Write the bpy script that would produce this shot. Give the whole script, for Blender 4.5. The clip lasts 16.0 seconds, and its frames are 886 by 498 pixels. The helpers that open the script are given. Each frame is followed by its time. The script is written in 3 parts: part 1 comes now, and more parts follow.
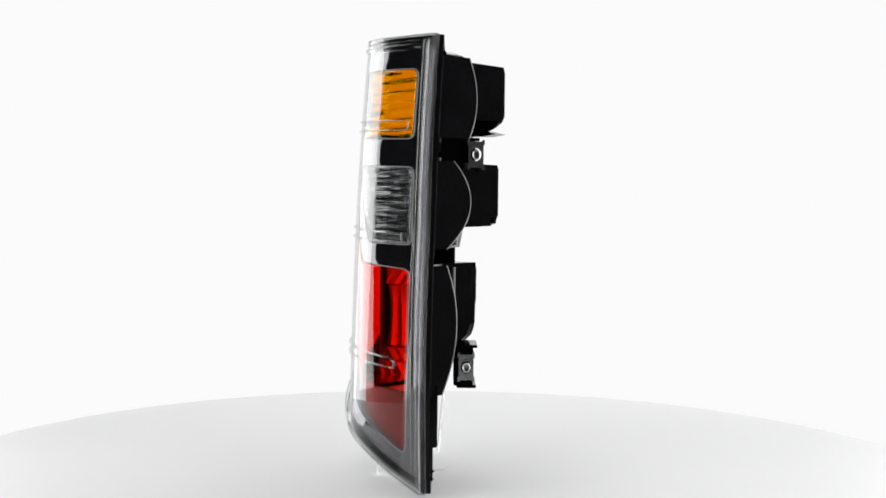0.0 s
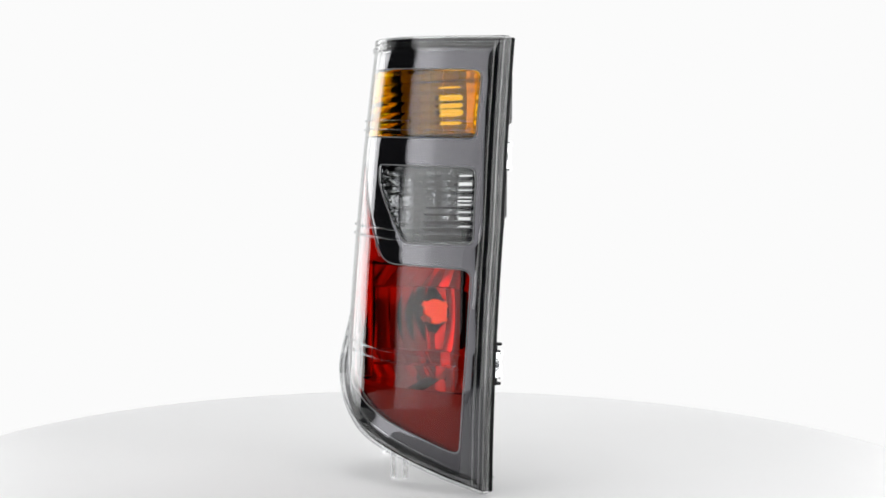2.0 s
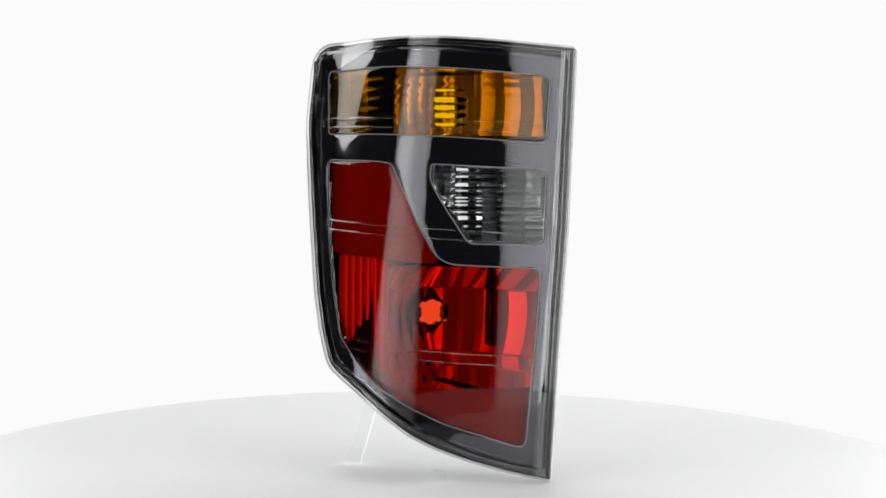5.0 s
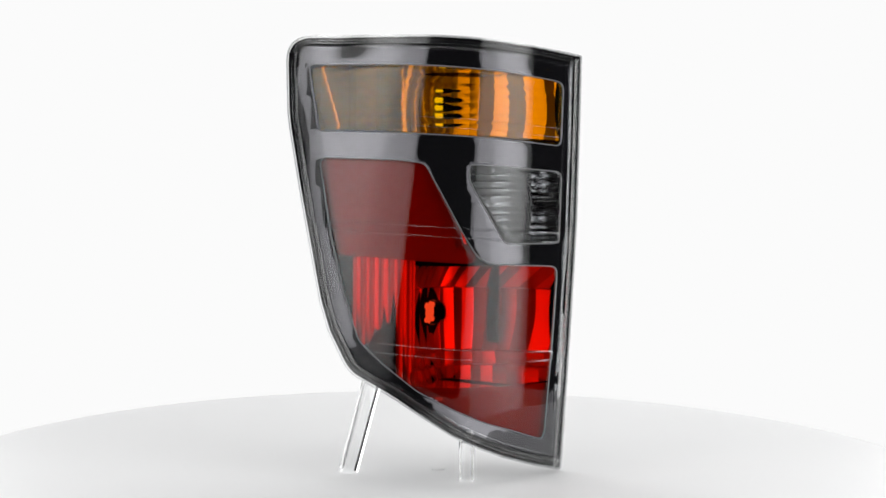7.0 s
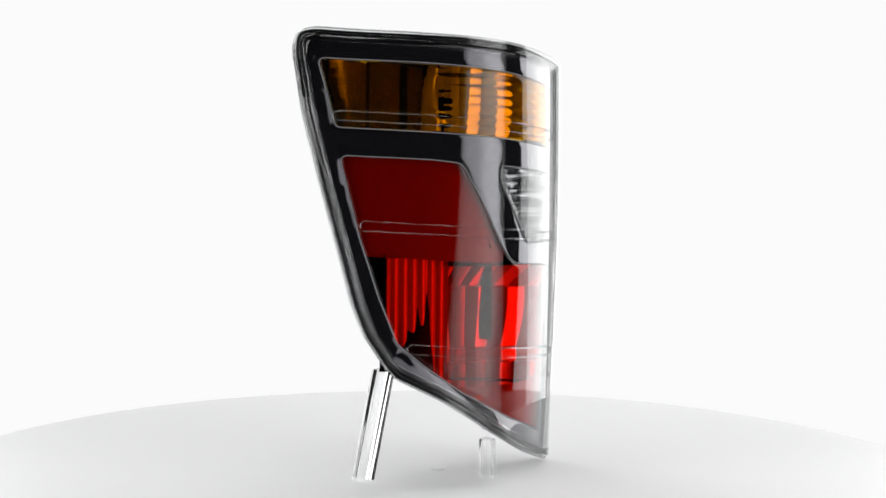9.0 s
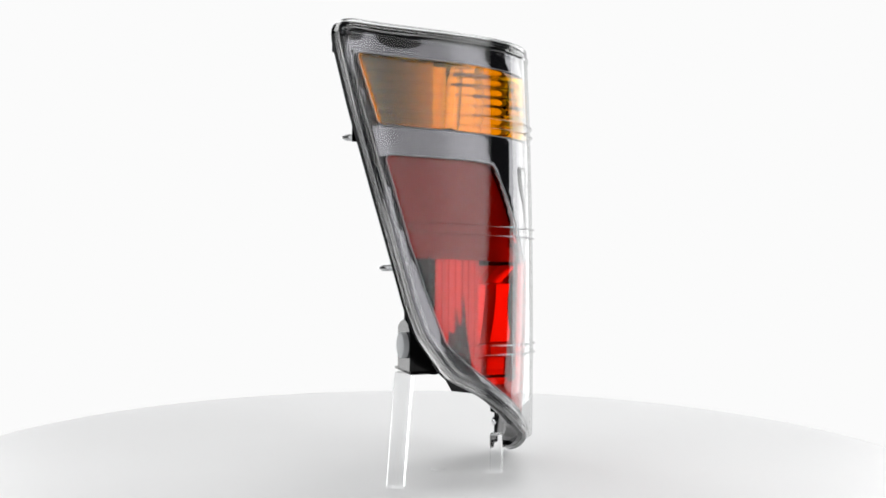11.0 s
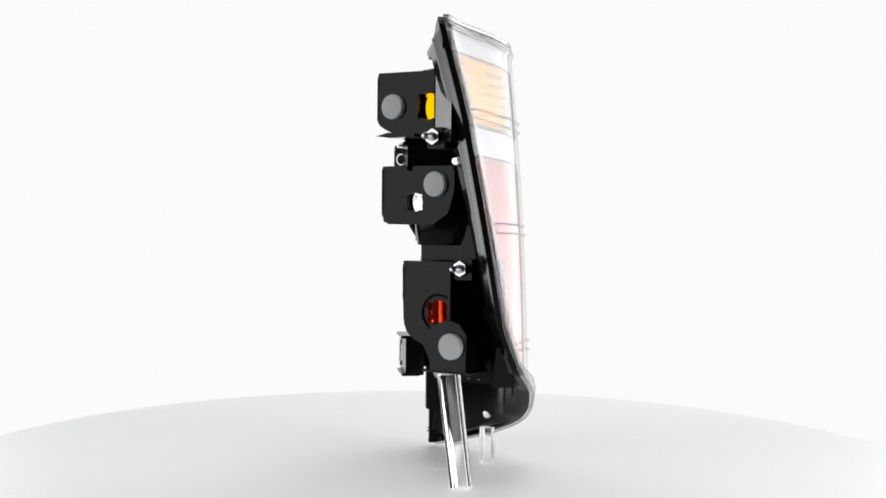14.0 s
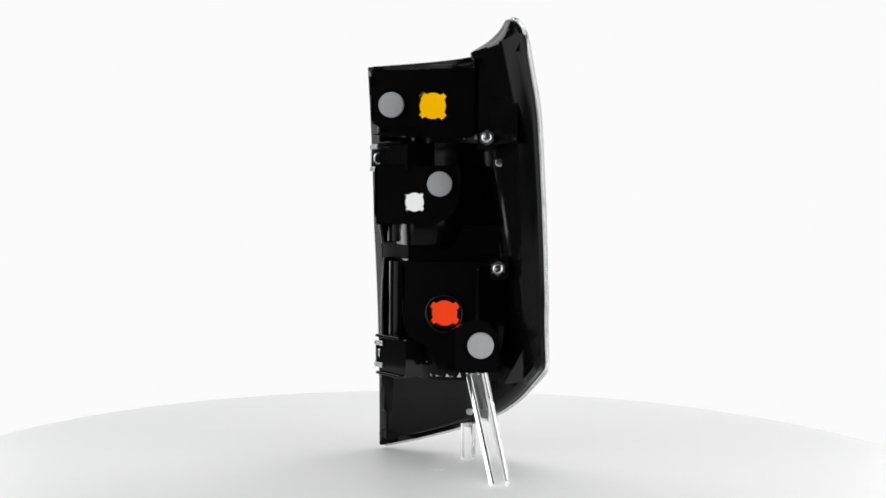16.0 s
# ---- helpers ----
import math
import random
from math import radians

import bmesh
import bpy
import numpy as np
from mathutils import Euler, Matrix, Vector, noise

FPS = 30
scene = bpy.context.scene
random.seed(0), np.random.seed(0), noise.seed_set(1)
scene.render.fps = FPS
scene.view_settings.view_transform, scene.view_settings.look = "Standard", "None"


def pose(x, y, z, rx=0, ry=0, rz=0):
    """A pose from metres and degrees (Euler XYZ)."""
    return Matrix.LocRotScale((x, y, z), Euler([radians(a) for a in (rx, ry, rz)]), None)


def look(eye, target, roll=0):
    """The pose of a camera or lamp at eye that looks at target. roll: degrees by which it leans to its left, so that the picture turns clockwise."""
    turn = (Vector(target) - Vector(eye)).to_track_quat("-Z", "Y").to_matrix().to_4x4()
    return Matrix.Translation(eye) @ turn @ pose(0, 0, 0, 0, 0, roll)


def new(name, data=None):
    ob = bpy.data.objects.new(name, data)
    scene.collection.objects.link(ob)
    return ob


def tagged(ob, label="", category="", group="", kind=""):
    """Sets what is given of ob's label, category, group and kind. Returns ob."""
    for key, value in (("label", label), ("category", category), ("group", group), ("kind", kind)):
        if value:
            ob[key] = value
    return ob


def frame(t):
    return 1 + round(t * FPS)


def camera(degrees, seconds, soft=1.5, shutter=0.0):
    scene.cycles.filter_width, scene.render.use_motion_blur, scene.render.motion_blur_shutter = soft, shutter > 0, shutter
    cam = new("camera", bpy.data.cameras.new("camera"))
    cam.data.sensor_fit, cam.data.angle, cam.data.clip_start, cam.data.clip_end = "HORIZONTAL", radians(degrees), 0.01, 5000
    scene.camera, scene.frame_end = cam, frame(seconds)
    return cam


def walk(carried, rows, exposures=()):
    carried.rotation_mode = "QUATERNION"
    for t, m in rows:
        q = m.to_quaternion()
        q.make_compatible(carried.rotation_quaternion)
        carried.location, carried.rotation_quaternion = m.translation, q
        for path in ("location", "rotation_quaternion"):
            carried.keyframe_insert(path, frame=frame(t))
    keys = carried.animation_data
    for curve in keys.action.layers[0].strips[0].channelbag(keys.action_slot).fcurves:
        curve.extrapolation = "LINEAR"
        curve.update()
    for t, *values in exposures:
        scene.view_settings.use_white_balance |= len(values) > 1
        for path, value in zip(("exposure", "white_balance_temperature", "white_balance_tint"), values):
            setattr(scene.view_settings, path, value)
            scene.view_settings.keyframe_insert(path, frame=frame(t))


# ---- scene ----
EYE = Vector((0.0, -1.22, 0.2655))
YAW, PITCH = radians(0.1346), radians(1.8747)
AIM = EYE + Vector((math.sin(YAW) * math.cos(PITCH), math.cos(YAW) * math.cos(PITCH), -math.sin(PITCH)))
cam = camera(40.60, 16.0, soft=1.6)
walk(cam, [(0.0, look(EYE, AIM, 0.566)), (16.0, look(EYE, AIM, 0.566))], exposures=[(0.0, 0.0), (16.0, 0.0)])


def turn(t):
    """Turn of the table in degrees at t seconds."""
    return 13.5770 * t - 0.009525 * t * t


# ---- world ----
world = bpy.data.worlds.new("studio_dark")
world.use_nodes = True
world.node_tree.nodes["Background"].inputs[0].default_value = (0.02, 0.02, 0.022, 1)
world.node_tree.nodes["Background"].inputs[1].default_value = 1.0
scene.world = world

# backdrop's own emission, set in place of lamps shining on it
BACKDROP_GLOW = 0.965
SOFT_INNER, SOFT_OUTER, TOP_GLOW, REAR_GLOW = 1.9, 3.3, 2.0, 3.1


# ---- materials ----
def mat(name, base, rough=0.5, metal=0.0, grain=0.0, grain_scale=400.0, vary=0.0, vary_scale=12.0, rough_vary=0.0, coat=0.0):
    m = bpy.data.materials.new(name)
    m.use_nodes = True
    nt = m.node_tree
    b = nt.nodes["Principled BSDF"]
    b.inputs["Base Color"].default_value = (*base, 1)
    b.inputs["Roughness"].default_value = rough
    b.inputs["Metallic"].default_value = metal
    b.inputs["Coat Weight"].default_value = coat
    co = nt.nodes.new("ShaderNodeTexCoord")
    if vary or rough_vary:
        n1 = nt.nodes.new("ShaderNodeTexNoise")
        n1.inputs["Scale"].default_value = vary_scale
        n1.inputs["Detail"].default_value = 6
        nt.links.new(co.outputs["Object"], n1.inputs["Vector"])
        if vary:
            mix = nt.nodes.new("ShaderNodeMix")
            mix.data_type = "RGBA"
            mix.inputs[6].default_value = (*[c * (1 - vary) for c in base], 1)
            mix.inputs[7].default_value = (*[min(1, c * (1 + vary)) for c in base], 1)
            nt.links.new(n1.outputs["Fac"], mix.inputs[0])
            nt.links.new(mix.outputs[2], b.inputs["Base Color"])
        if rough_vary:
            mr = nt.nodes.new("ShaderNodeMapRange")
            mr.inputs["To Min"].default_value = max(0.02, rough - rough_vary)
            mr.inputs["To Max"].default_value = rough + rough_vary
            nt.links.new(n1.outputs["Fac"], mr.inputs["Value"])
            nt.links.new(mr.outputs["Result"], b.inputs["Roughness"])
    if grain:
        n2 = nt.nodes.new("ShaderNodeTexNoise")
        n2.inputs["Scale"].default_value = grain_scale
        n2.inputs["Detail"].default_value = 3
        bp = nt.nodes.new("ShaderNodeBump")
        bp.inputs["Strength"].default_value = grain
        bp.inputs["Distance"].default_value = 0.0004
        nt.links.new(co.outputs["Object"], n2.inputs["Vector"])
        nt.links.new(n2.outputs["Fac"], bp.inputs["Height"])
        nt.links.new(bp.outputs["Normal"], b.inputs["Normal"])
    return m


def clear_mat(name, tint, rough=0.02, gloss=0.05, cell=0.0, strength=0.3):
    """A thin moulded transparent sheet: tinted straight-through light, and a gloss that grows towards grazing on either side."""
    m = bpy.data.materials.new(name)
    m.use_nodes = True
    nt = m.node_tree
    nt.nodes.remove(nt.nodes["Principled BSDF"])
    out = nt.nodes["Material Output"]
    tr = nt.nodes.new("ShaderNodeBsdfTransparent")
    tr.inputs[0].default_value = (*tint, 1)
    gl = nt.nodes.new("ShaderNodeBsdfGlossy")
    gl.inputs["Roughness"].default_value = rough
    lw = nt.nodes.new("ShaderNodeLayerWeight")
    lw.inputs["Blend"].default_value = 0.5
    pw = nt.nodes.new("ShaderNodeMath")
    pw.operation = "POWER"
    pw.inputs[1].default_value = 4.1
    fr = nt.nodes.new("ShaderNodeMapRange")
    fr.inputs["To Min"].default_value = gloss
    fr.inputs["To Max"].default_value = 1.0
    nt.links.new(lw.outputs["Facing"], pw.inputs[0])
    nt.links.new(pw.outputs[0], fr.inputs["Value"])
    mx = nt.nodes.new("ShaderNodeMixShader")
    nt.links.new(fr.outputs[0], mx.inputs[0])
    nt.links.new(tr.outputs[0], mx.inputs[1])
    nt.links.new(gl.outputs[0], mx.inputs[2])
    nt.links.new(mx.outputs[0], out.inputs["Surface"])
    co = nt.nodes.new("ShaderNodeTexCoord")
    nz = nt.nodes.new("ShaderNodeTexNoise")
    nz.inputs["Scale"].default_value = cell or 30.0
    bp = nt.nodes.new("ShaderNodeBump")
    bp.inputs["Strength"].default_value = strength if cell else 0.04
    bp.inputs["Distance"].default_value = 0.0004
    nt.links.new(co.outputs["Object"], nz.inputs["Vector"])
    nt.links.new(nz.outputs["Fac"], bp.inputs["Height"])
    nt.links.new(bp.outputs["Normal"], gl.inputs["Normal"])
    return m


def solid_mat(name, tint, ior=1.49):
    """Solid moulded plastic that refracts; the tint acts at each of its two faces."""
    m = bpy.data.materials.new(name)
    m.use_nodes = True
    nt = m.node_tree
    nt.nodes.remove(nt.nodes["Principled BSDF"])
    g = nt.nodes.new("ShaderNodeBsdfRefraction")
    g.inputs["Color"].default_value = (*tint, 1)
    g.inputs["Roughness"].default_value = 0.0
    g.inputs["IOR"].default_value = ior
    gl = nt.nodes.new("ShaderNodeBsdfGlossy")
    gl.inputs["Roughness"].default_value = 0.02
    fr = nt.nodes.new("ShaderNodeFresnel")
    fr.inputs["IOR"].default_value = ior
    mx = nt.nodes.new("ShaderNodeMixShader")
    nt.links.new(fr.outputs[0], mx.inputs[0])
    nt.links.new(g.outputs[0], mx.inputs[1])
    nt.links.new(gl.outputs[0], mx.inputs[2])
    nt.links.new(mx.outputs[0], nt.nodes["Material Output"].inputs["Surface"])
    return m


def glow(name, strength, color=(1, 1, 1)):
    m = bpy.data.materials.new(name)
    m.use_nodes = True
    nt = m.node_tree
    nt.nodes.remove(nt.nodes["Principled BSDF"])
    e = nt.nodes.new("ShaderNodeEmission")
    e.inputs[0].default_value = (*color, 1)
    e.inputs[1].default_value = strength
    nt.links.new(e.outputs[0], nt.nodes["Material Output"].inputs["Surface"])
    return m


M_BEZEL = mat("gloss_black_plastic", (0.006, 0.006, 0.007), 0.05, rough_vary=0.02, vary_scale=25, coat=0.55)
M_BEZEL.node_tree.nodes["Principled BSDF"].inputs["Specular IOR Level"].default_value = 1.0
M_BEZEL.node_tree.nodes["Principled BSDF"].inputs["Specular Tint"].default_value = (0.93, 0.90, 1.0, 1)
M_HOUSING = mat("black_moulded_plastic", (0.004, 0.004, 0.0045), 0.13, grain=0.08, grain_scale=900, vary=0.3, vary_scale=30, rough_vary=0.05)
M_HOUSING.node_tree.nodes["Principled BSDF"].inputs["Specular IOR Level"].default_value = 0.10
M_LIP = mat("scuffed_black_plastic", (0.09, 0.09, 0.092), 0.2, vary=0.3, vary_scale=60)
M_COVER = clear_mat("clear_polycarbonate", (0.97, 0.975, 0.975), gloss=0.023)
M_EDGE = clear_mat("thick_clear_moulding", (0.95, 0.955, 0.955), gloss=0.075)
M_FLUTE = clear_mat("knurled_clear_edge", (0.80, 0.805, 0.81), rough=0.18, gloss=0.25)
M_LINE = clear_mat("polished_border_line", (0.80, 0.805, 0.81), rough=0.12, gloss=0.22)
M_RIB = clear_mat("clear_rib_moulding", (0.93, 0.935, 0.94), rough=0.03, gloss=0.10)
M_AMBER = solid_mat("amber_lens_plastic", (0.98, 0.71, 0.012))
M_RED = clear_mat("red_lens_plastic", (0.93, 0.060, 0.014), rough=0.03, gloss=0.028)
M_CLEAR = solid_mat("clear_lens_plastic", (0.95, 0.955, 0.955))
M_CHROME = mat("vacuum_chrome", (0.52, 0.52, 0.53), 0.10, metal=1.0, grain=0.05, grain_scale=120)
M_FACET = mat("bright_faceted_chrome", (0.62, 0.62, 0.63), 0.17, metal=0.66, grain=0.04, grain_scale=150)
M_DULL = mat("dulled_chrome", (0.36, 0.36, 0.365), 0.12, metal=1.0, grain=0.05, grain_scale=120)
M_SATIN = mat("satin_chrome", (0.54, 0.54, 0.54), 0.26, metal=0.50, grain=0.1, grain_scale=300)
M_REFLEX = mat("reflex_backing", (0.155, 0.13, 0.13), 0.35, grain=0.6, grain_scale=700, vary=0.25, vary_scale=200)
M_ZINC = mat("zinc_steel", (0.62, 0.63, 0.64), 0.28, metal=1.0, grain=0.3, grain_scale=300, rough_vary=0.1)
M_VENT = mat("grey_vent_foam", (0.42, 0.43, 0.44), 0.85, grain=0.5, grain_scale=800, vary=0.06, vary_scale=300)
M_BEAD = mat("pale_moulded_edge", (0.30, 0.30, 0.31), 0.25)
M_INK = mat("pale_moulded_mark", (0.45, 0.45, 0.46), 0.5)
M_TABLE = mat("white_laminate", (0.84, 0.842, 0.846), 0.45, grain=0.02, grain_scale=80, vary=0.02, vary_scale=6, rough_vary=0.05)
M_TABLE.node_tree.nodes["Principled BSDF"].inputs["Specular IOR Level"].default_value = 0.12
M_STUDIO = mat("dark_studio_paint", (0.03, 0.03, 0.032), 0.8, grain=0.3, grain_scale=20, vary=0.2, vary_scale=2)
M_FABRIC = mat("black_fabric", (0.015, 0.015, 0.015), 0.9, grain=0.5, grain_scale=300)
# The paper emits an even white; no lamp lights it.
M_BACKDROP = glow("glowing_white_backdrop", BACKDROP_GLOW, (1.0, 1.0, 1.0))


def diffuser(name, stops):
    """Lit softbox cloth: its brightness across the width by stops (share, strength)."""
    m = glow(name, 1.0)
    nt = m.node_tree
    at = nt.nodes.new("ShaderNodeAttribute")
    at.attribute_name = "across"
    ramp = nt.nodes.new("ShaderNodeValToRGB")
    ramp.color_ramp.interpolation = "B_SPLINE"
    while len(ramp.color_ramp.elements) < len(stops):
        ramp.color_ramp.elements.new(0.5)
    top = max(v for _, v in stops)
    for e, (k, v) in zip(ramp.color_ramp.elements, stops):
        e.position = k
        e.color = (v / top, v / top, v / top, 1)
    mul = nt.nodes.new("ShaderNodeMath")
    mul.operation = "MULTIPLY"
    mul.inputs[1].default_value = top
    nt.links.new(at.outputs["Fac"], ramp.inputs["Fac"])
    nt.links.new(ramp.outputs["Color"], mul.inputs[0])
    nt.links.new(mul.outputs[0], nt.nodes["Emission"].inputs["Strength"])
    return m


LO, HI = SOFT_INNER, SOFT_OUTER
M_SOFT_LEFT = diffuser("diffuser_left", [(0.0, HI * 0.2), (0.06, HI * 0.7), (0.15, HI), (0.44, HI), (0.54, LO), (0.86, LO), (0.95, LO * 0.7), (1.0, LO * 0.3)])
M_SOFT_RIGHT = diffuser("diffuser_right", [(0.0, LO * 0.3), (0.05, LO * 0.7), (0.14, LO), (0.40, LO), (0.50, HI), (0.86, HI), (0.95, HI * 0.7), (1.0, HI * 0.2)])
M_TOP = glow("diffuser_top", TOP_GLOW)
M_REAR = glow("diffuser_rear", REAR_GLOW)

M_ACRYLIC = bpy.data.materials.new("clear_acrylic")
M_ACRYLIC.use_nodes = True
_b = M_ACRYLIC.node_tree.nodes["Principled BSDF"]
_b.inputs["Base Color"].default_value = (0.985, 0.99, 0.99, 1)
_b.inputs["Roughness"].default_value = 0.02
_b.inputs["Transmission Weight"].default_value = 1.0
_b.inputs["IOR"].default_value = 1.42


# ---- mesh helpers ----
def part(name, geo, material, parent=None, label="", smooth=True, angle=35):
    """One mesh object from (verts, faces), under a thing or a part."""
    verts, faces = geo
    me = bpy.data.meshes.new(name)
    me.from_pydata([tuple(v) for v in verts], [], [tuple(f) for f in faces])
    bm = bmesh.new()
    bm.from_mesh(me)
    bmesh.ops.remove_doubles(bm, verts=bm.verts, dist=1e-6)
    bmesh.ops.recalc_face_normals(bm, faces=bm.faces)
    if smooth:
        for f in bm.faces:
            f.smooth = True
        lim = radians(angle)
        for e in bm.edges:
            if len(e.link_faces) == 2 and e.calc_face_angle(0) > lim:
                e.smooth = False
    bm.to_mesh(me)
    bm.free()
    me.materials.append(material)
    ob = new(name, me)
    if parent:
        ob.parent = parent
    if label:
        tagged(ob, label)
    return ob


def join(*geos):
    vs, fs = [], []
    for v, f in geos:
        k = len(vs)
        vs += [Vector(p) for p in v]
        fs += [[i + k for i in q] for q in f]
    return vs, fs


def fillet(corners, step=0.0022):
    """A closed outline from corners (y, z, radius), rounded and evenly sampled."""
    pts, n = [], len(corners)
    for i, (y, z, r) in enumerate(corners):
        p = Vector((y, z))
        a, b = Vector(corners[i - 1][:2]) - p, Vector(corners[(i + 1) % n][:2]) - p
        la, lb = a.length, b.length
        a.normalize(), b.normalize()
        half = a.angle(b) / 2
        d = min(r / max(math.tan(half), 1e-4), la * 0.48, lb * 0.48)
        if r <= 0 or d < 1e-5:
            pts.append(p)
            continue
        s, e = p + a * d, p + b * d
        for k in range(9):
            u = k / 8
            pts.append(s * (1 - u) ** 2 + p * (2 * u * (1 - u)) + e * u * u)
    return resample(pts, step)


def resample(pts, step):
    out, n = [], len(pts)
    total = sum((pts[(i + 1) % n] - pts[i]).length for i in range(n))
    count = max(12, round(total / step))
    gap, want, run = total / count, 0.0, 0.0
    for i in range(n):
        a, b = pts[i], pts[(i + 1) % n]
        d = (b - a).length
        while d > 0 and want < run + d - 1e-9 and len(out) < count:
            out.append(a.lerp(b, (want - run) / d))
            want += gap
        run += d
    return out


def inset(loop, d):
    """The outline moved inwards by d (outwards where d is negative)."""
    n = len(loop)
    area = sum(loop[i].x * loop[(i + 1) % n].y - loop[(i + 1) % n].x * loop[i].y for i in range(n))
    sign = 1 if area > 0 else -1
    out = []
    for i in range(n):
        t = (loop[(i + 2) % n] - loop[i - 2]).normalized()
        out.append(loop[i] + Vector((-t.y, t.x)) * (d[i] if isinstance(d, list) else d) * sign)
    return out


def inside(p, loop):
    hit, n = False, len(loop)
    for i in range(n):
        a, b = loop[i], loop[i - 1]
        if (a.y > p[1]) != (b.y > p[1]) and p[0] < (b.x - a.x) * (p[1] - a.y) / (b.y - a.y) + a.x:
            hit = not hit
    return hit


def sheet(outline, holes, height, spacing=0.006):
    """A curved sheet x = height(y, z) over an outline with openings."""
    from mathutils.geometry import delaunay_2d_cdt
    pts, edges = [], []
    for loop in [outline, *holes]:
        k = len(pts)
        pts += loop
        edges += [(k + i, k + (i + 1) % len(loop)) for i in range(len(loop))]
    lo = Vector((min(p.x for p in outline), min(p.y for p in outline)))
    hi = Vector((max(p.x for p in outline), max(p.y for p in outline)))
    small = inset(outline, spacing * 0.5)
    grown = [inset(h, -spacing * 0.5) for h in holes]
    y = lo.x
    while y < hi.x:
        z = lo.y
        while z < hi.y:
            p = Vector((y, z))
            if inside(p, small) and not any(inside(p, g) for g in grown):
                pts.append(p)
            z += spacing
        y += spacing
    vs, _, fs, *_ = delaunay_2d_cdt(pts, edges, [], 1, 1e-7)
    keep = []
    for f in fs:
        c = sum((vs[i] for i in f), Vector((0, 0))) / len(f)
        if inside(c, outline) and not any(inside(c, h) for h in holes):
            keep.append(f)
    return [Vector((height(v.x, v.y), v.x, v.y)) for v in vs], keep


def band(rings):
    """A closed band through rings of equally many 3D points."""
    n, vs, fs = len(rings[0]), [], []
    for r in rings:
        vs += r
    for k in range(len(rings) - 1):
        for i in range(n):
            j = (i + 1) % n
            fs.append((k * n + i, k * n + j, (k + 1) * n + j, (k + 1) * n + i))
    return vs, fs


def lift(loop, height, add=0.0):
    return [Vector((height(p.x, p.y) + add, p.x, p.y)) for p in loop]


def prism(loop2, lo, hi, place):
    """A closed prism: a 2D outline between two depths; place(a, b, depth) gives the 3D point."""
    n = len(loop2)
    vs = [place(p[0], p[1], lo) for p in loop2] + [place(p[0], p[1], hi) for p in loop2]
    fs = [(i, (i + 1) % n, n + (i + 1) % n, n + i) for i in range(n)]
    return vs, fs + [tuple(range(n)), tuple(range(n, 2 * n))]


def rounded(a0, b0, a1, b1, r=0.002, seg=3):
    out = []
    for cx, cy, s in ((a1 - r, b1 - r, 0), (a0 + r, b1 - r, 90), (a0 + r, b0 + r, 180), (a1 - r, b0 + r, 270)):
        for k in range(seg + 1):
            a = radians(s + 90 * k / seg)
            out.append((cx + r * math.cos(a), cy + r * math.sin(a)))
    return out


def lathe(profile, place, n=28):
    """A body of revolution: profile of (radius, depth); place(a, b, depth)."""
    rings = [[place(r * math.cos(2 * math.pi * k / n), r * math.sin(2 * math.pi * k / n), d) for k in range(n)] for r, d in profile]
    vs, fs = band(rings)
    m = len(profile)
    return vs, fs + [tuple(range(n)), tuple(range((m - 1) * n, m * n))]


# ---- the lamp's form ----
def base_x(y, z):
    """The curved sweep of the lamp: x for a place across (y) and up (z)."""
    z -= 0.2
    return (-0.0827 + 0.0263 * z + 0.1785 * z * z + 0.0247 * y + 0.7191 * y * z + 4.672 * y * y + 2.7109 * y * y * z
            - 5.359 * y ** 3 - 72.51 * y ** 4 - 7.764 * y ** 3 * z - 46.18 * y ** 4 * z + 0.2506 * y * z * z)


def front_x(y, z):
    """The face of the lamp: it turns away a little faster towards the wrapped side."""
    return base_x(y, z) + 0.0024 * min(1.2, max(0.0, (y - 0.05) / 0.055)) ** 2


def ease(v, a, b):
    k = min(1.0, max(0.0, (v - a) / (b - a)))
    return k * k * (3 - 2 * k)


def rim_x(y, z):
    """The border flange: it lies a little behind the face at the slanting edge and before it at the foot."""
    return base_x(y, z) + (0.0005 + 0.0025 * ease(z, 0.34, 0.42)) * ease(z, 0.12, 0.22) * ease(y, 0.05, 0.11) - 0.007 * ease(z, 0.16, 0.10) * ease(y, -0.07, -0.01)


def rim_dist(y, z):
    return float(np.hypot(RIM_PTS[:, 0] - y, RIM_PTS[:, 1] - z).min())


def bezel_x(y, z):
    """The face, drawn over to the flange near the border."""
    return front_x(y, z) + (rim_x(y, z) + 0.0012 - front_x(y, z)) * (1 - ease(rim_dist(y, z), 0.008, 0.028))


def raised_x(y, z):
    """The inner edge of the knurled border, standing proud of the flange."""
    return rim_x(y, z) - 0.0045 - 0.0012 * ease(y, -0.095, -0.125)


AX_U, AX_N = Vector((-0.77, 0.64, 0)).normalized(), Vector((0.64, 0.77, 0)).normalized()


def rear(u, z, n):
    """A point in the sockets' own axes: across, up, and out to the rear."""
    return AX_U * u + AX_N * n + Vector((0, 0, z))


RIM = fillet([(0.1590, 0.4440, 0.028), (0.0437, 0.4350, 0), (-0.1430, 0.4242, 0.003), (-0.1388, 0.2506, 0.2), (-0.1253, 0.0005, 0.004),
              (-0.0936, 0.0108, 0.05), (-0.0598, 0.0235, 0.05), (-0.0324, 0.0361, 0.05), (-0.0053, 0.0502, 0.05), (0.0220, 0.0674, 0.05),
              (0.0498, 0.0852, 0.05), (0.0932, 0.1078, 0.035), (0.1128, 0.1450, 0.05), (0.1222, 0.1758, 0.1), (0.1416, 0.2764, 0.2), (0.1555, 0.3560, 0.2)])
RIM_PTS = np.array([(p.x, p.y) for p in RIM])
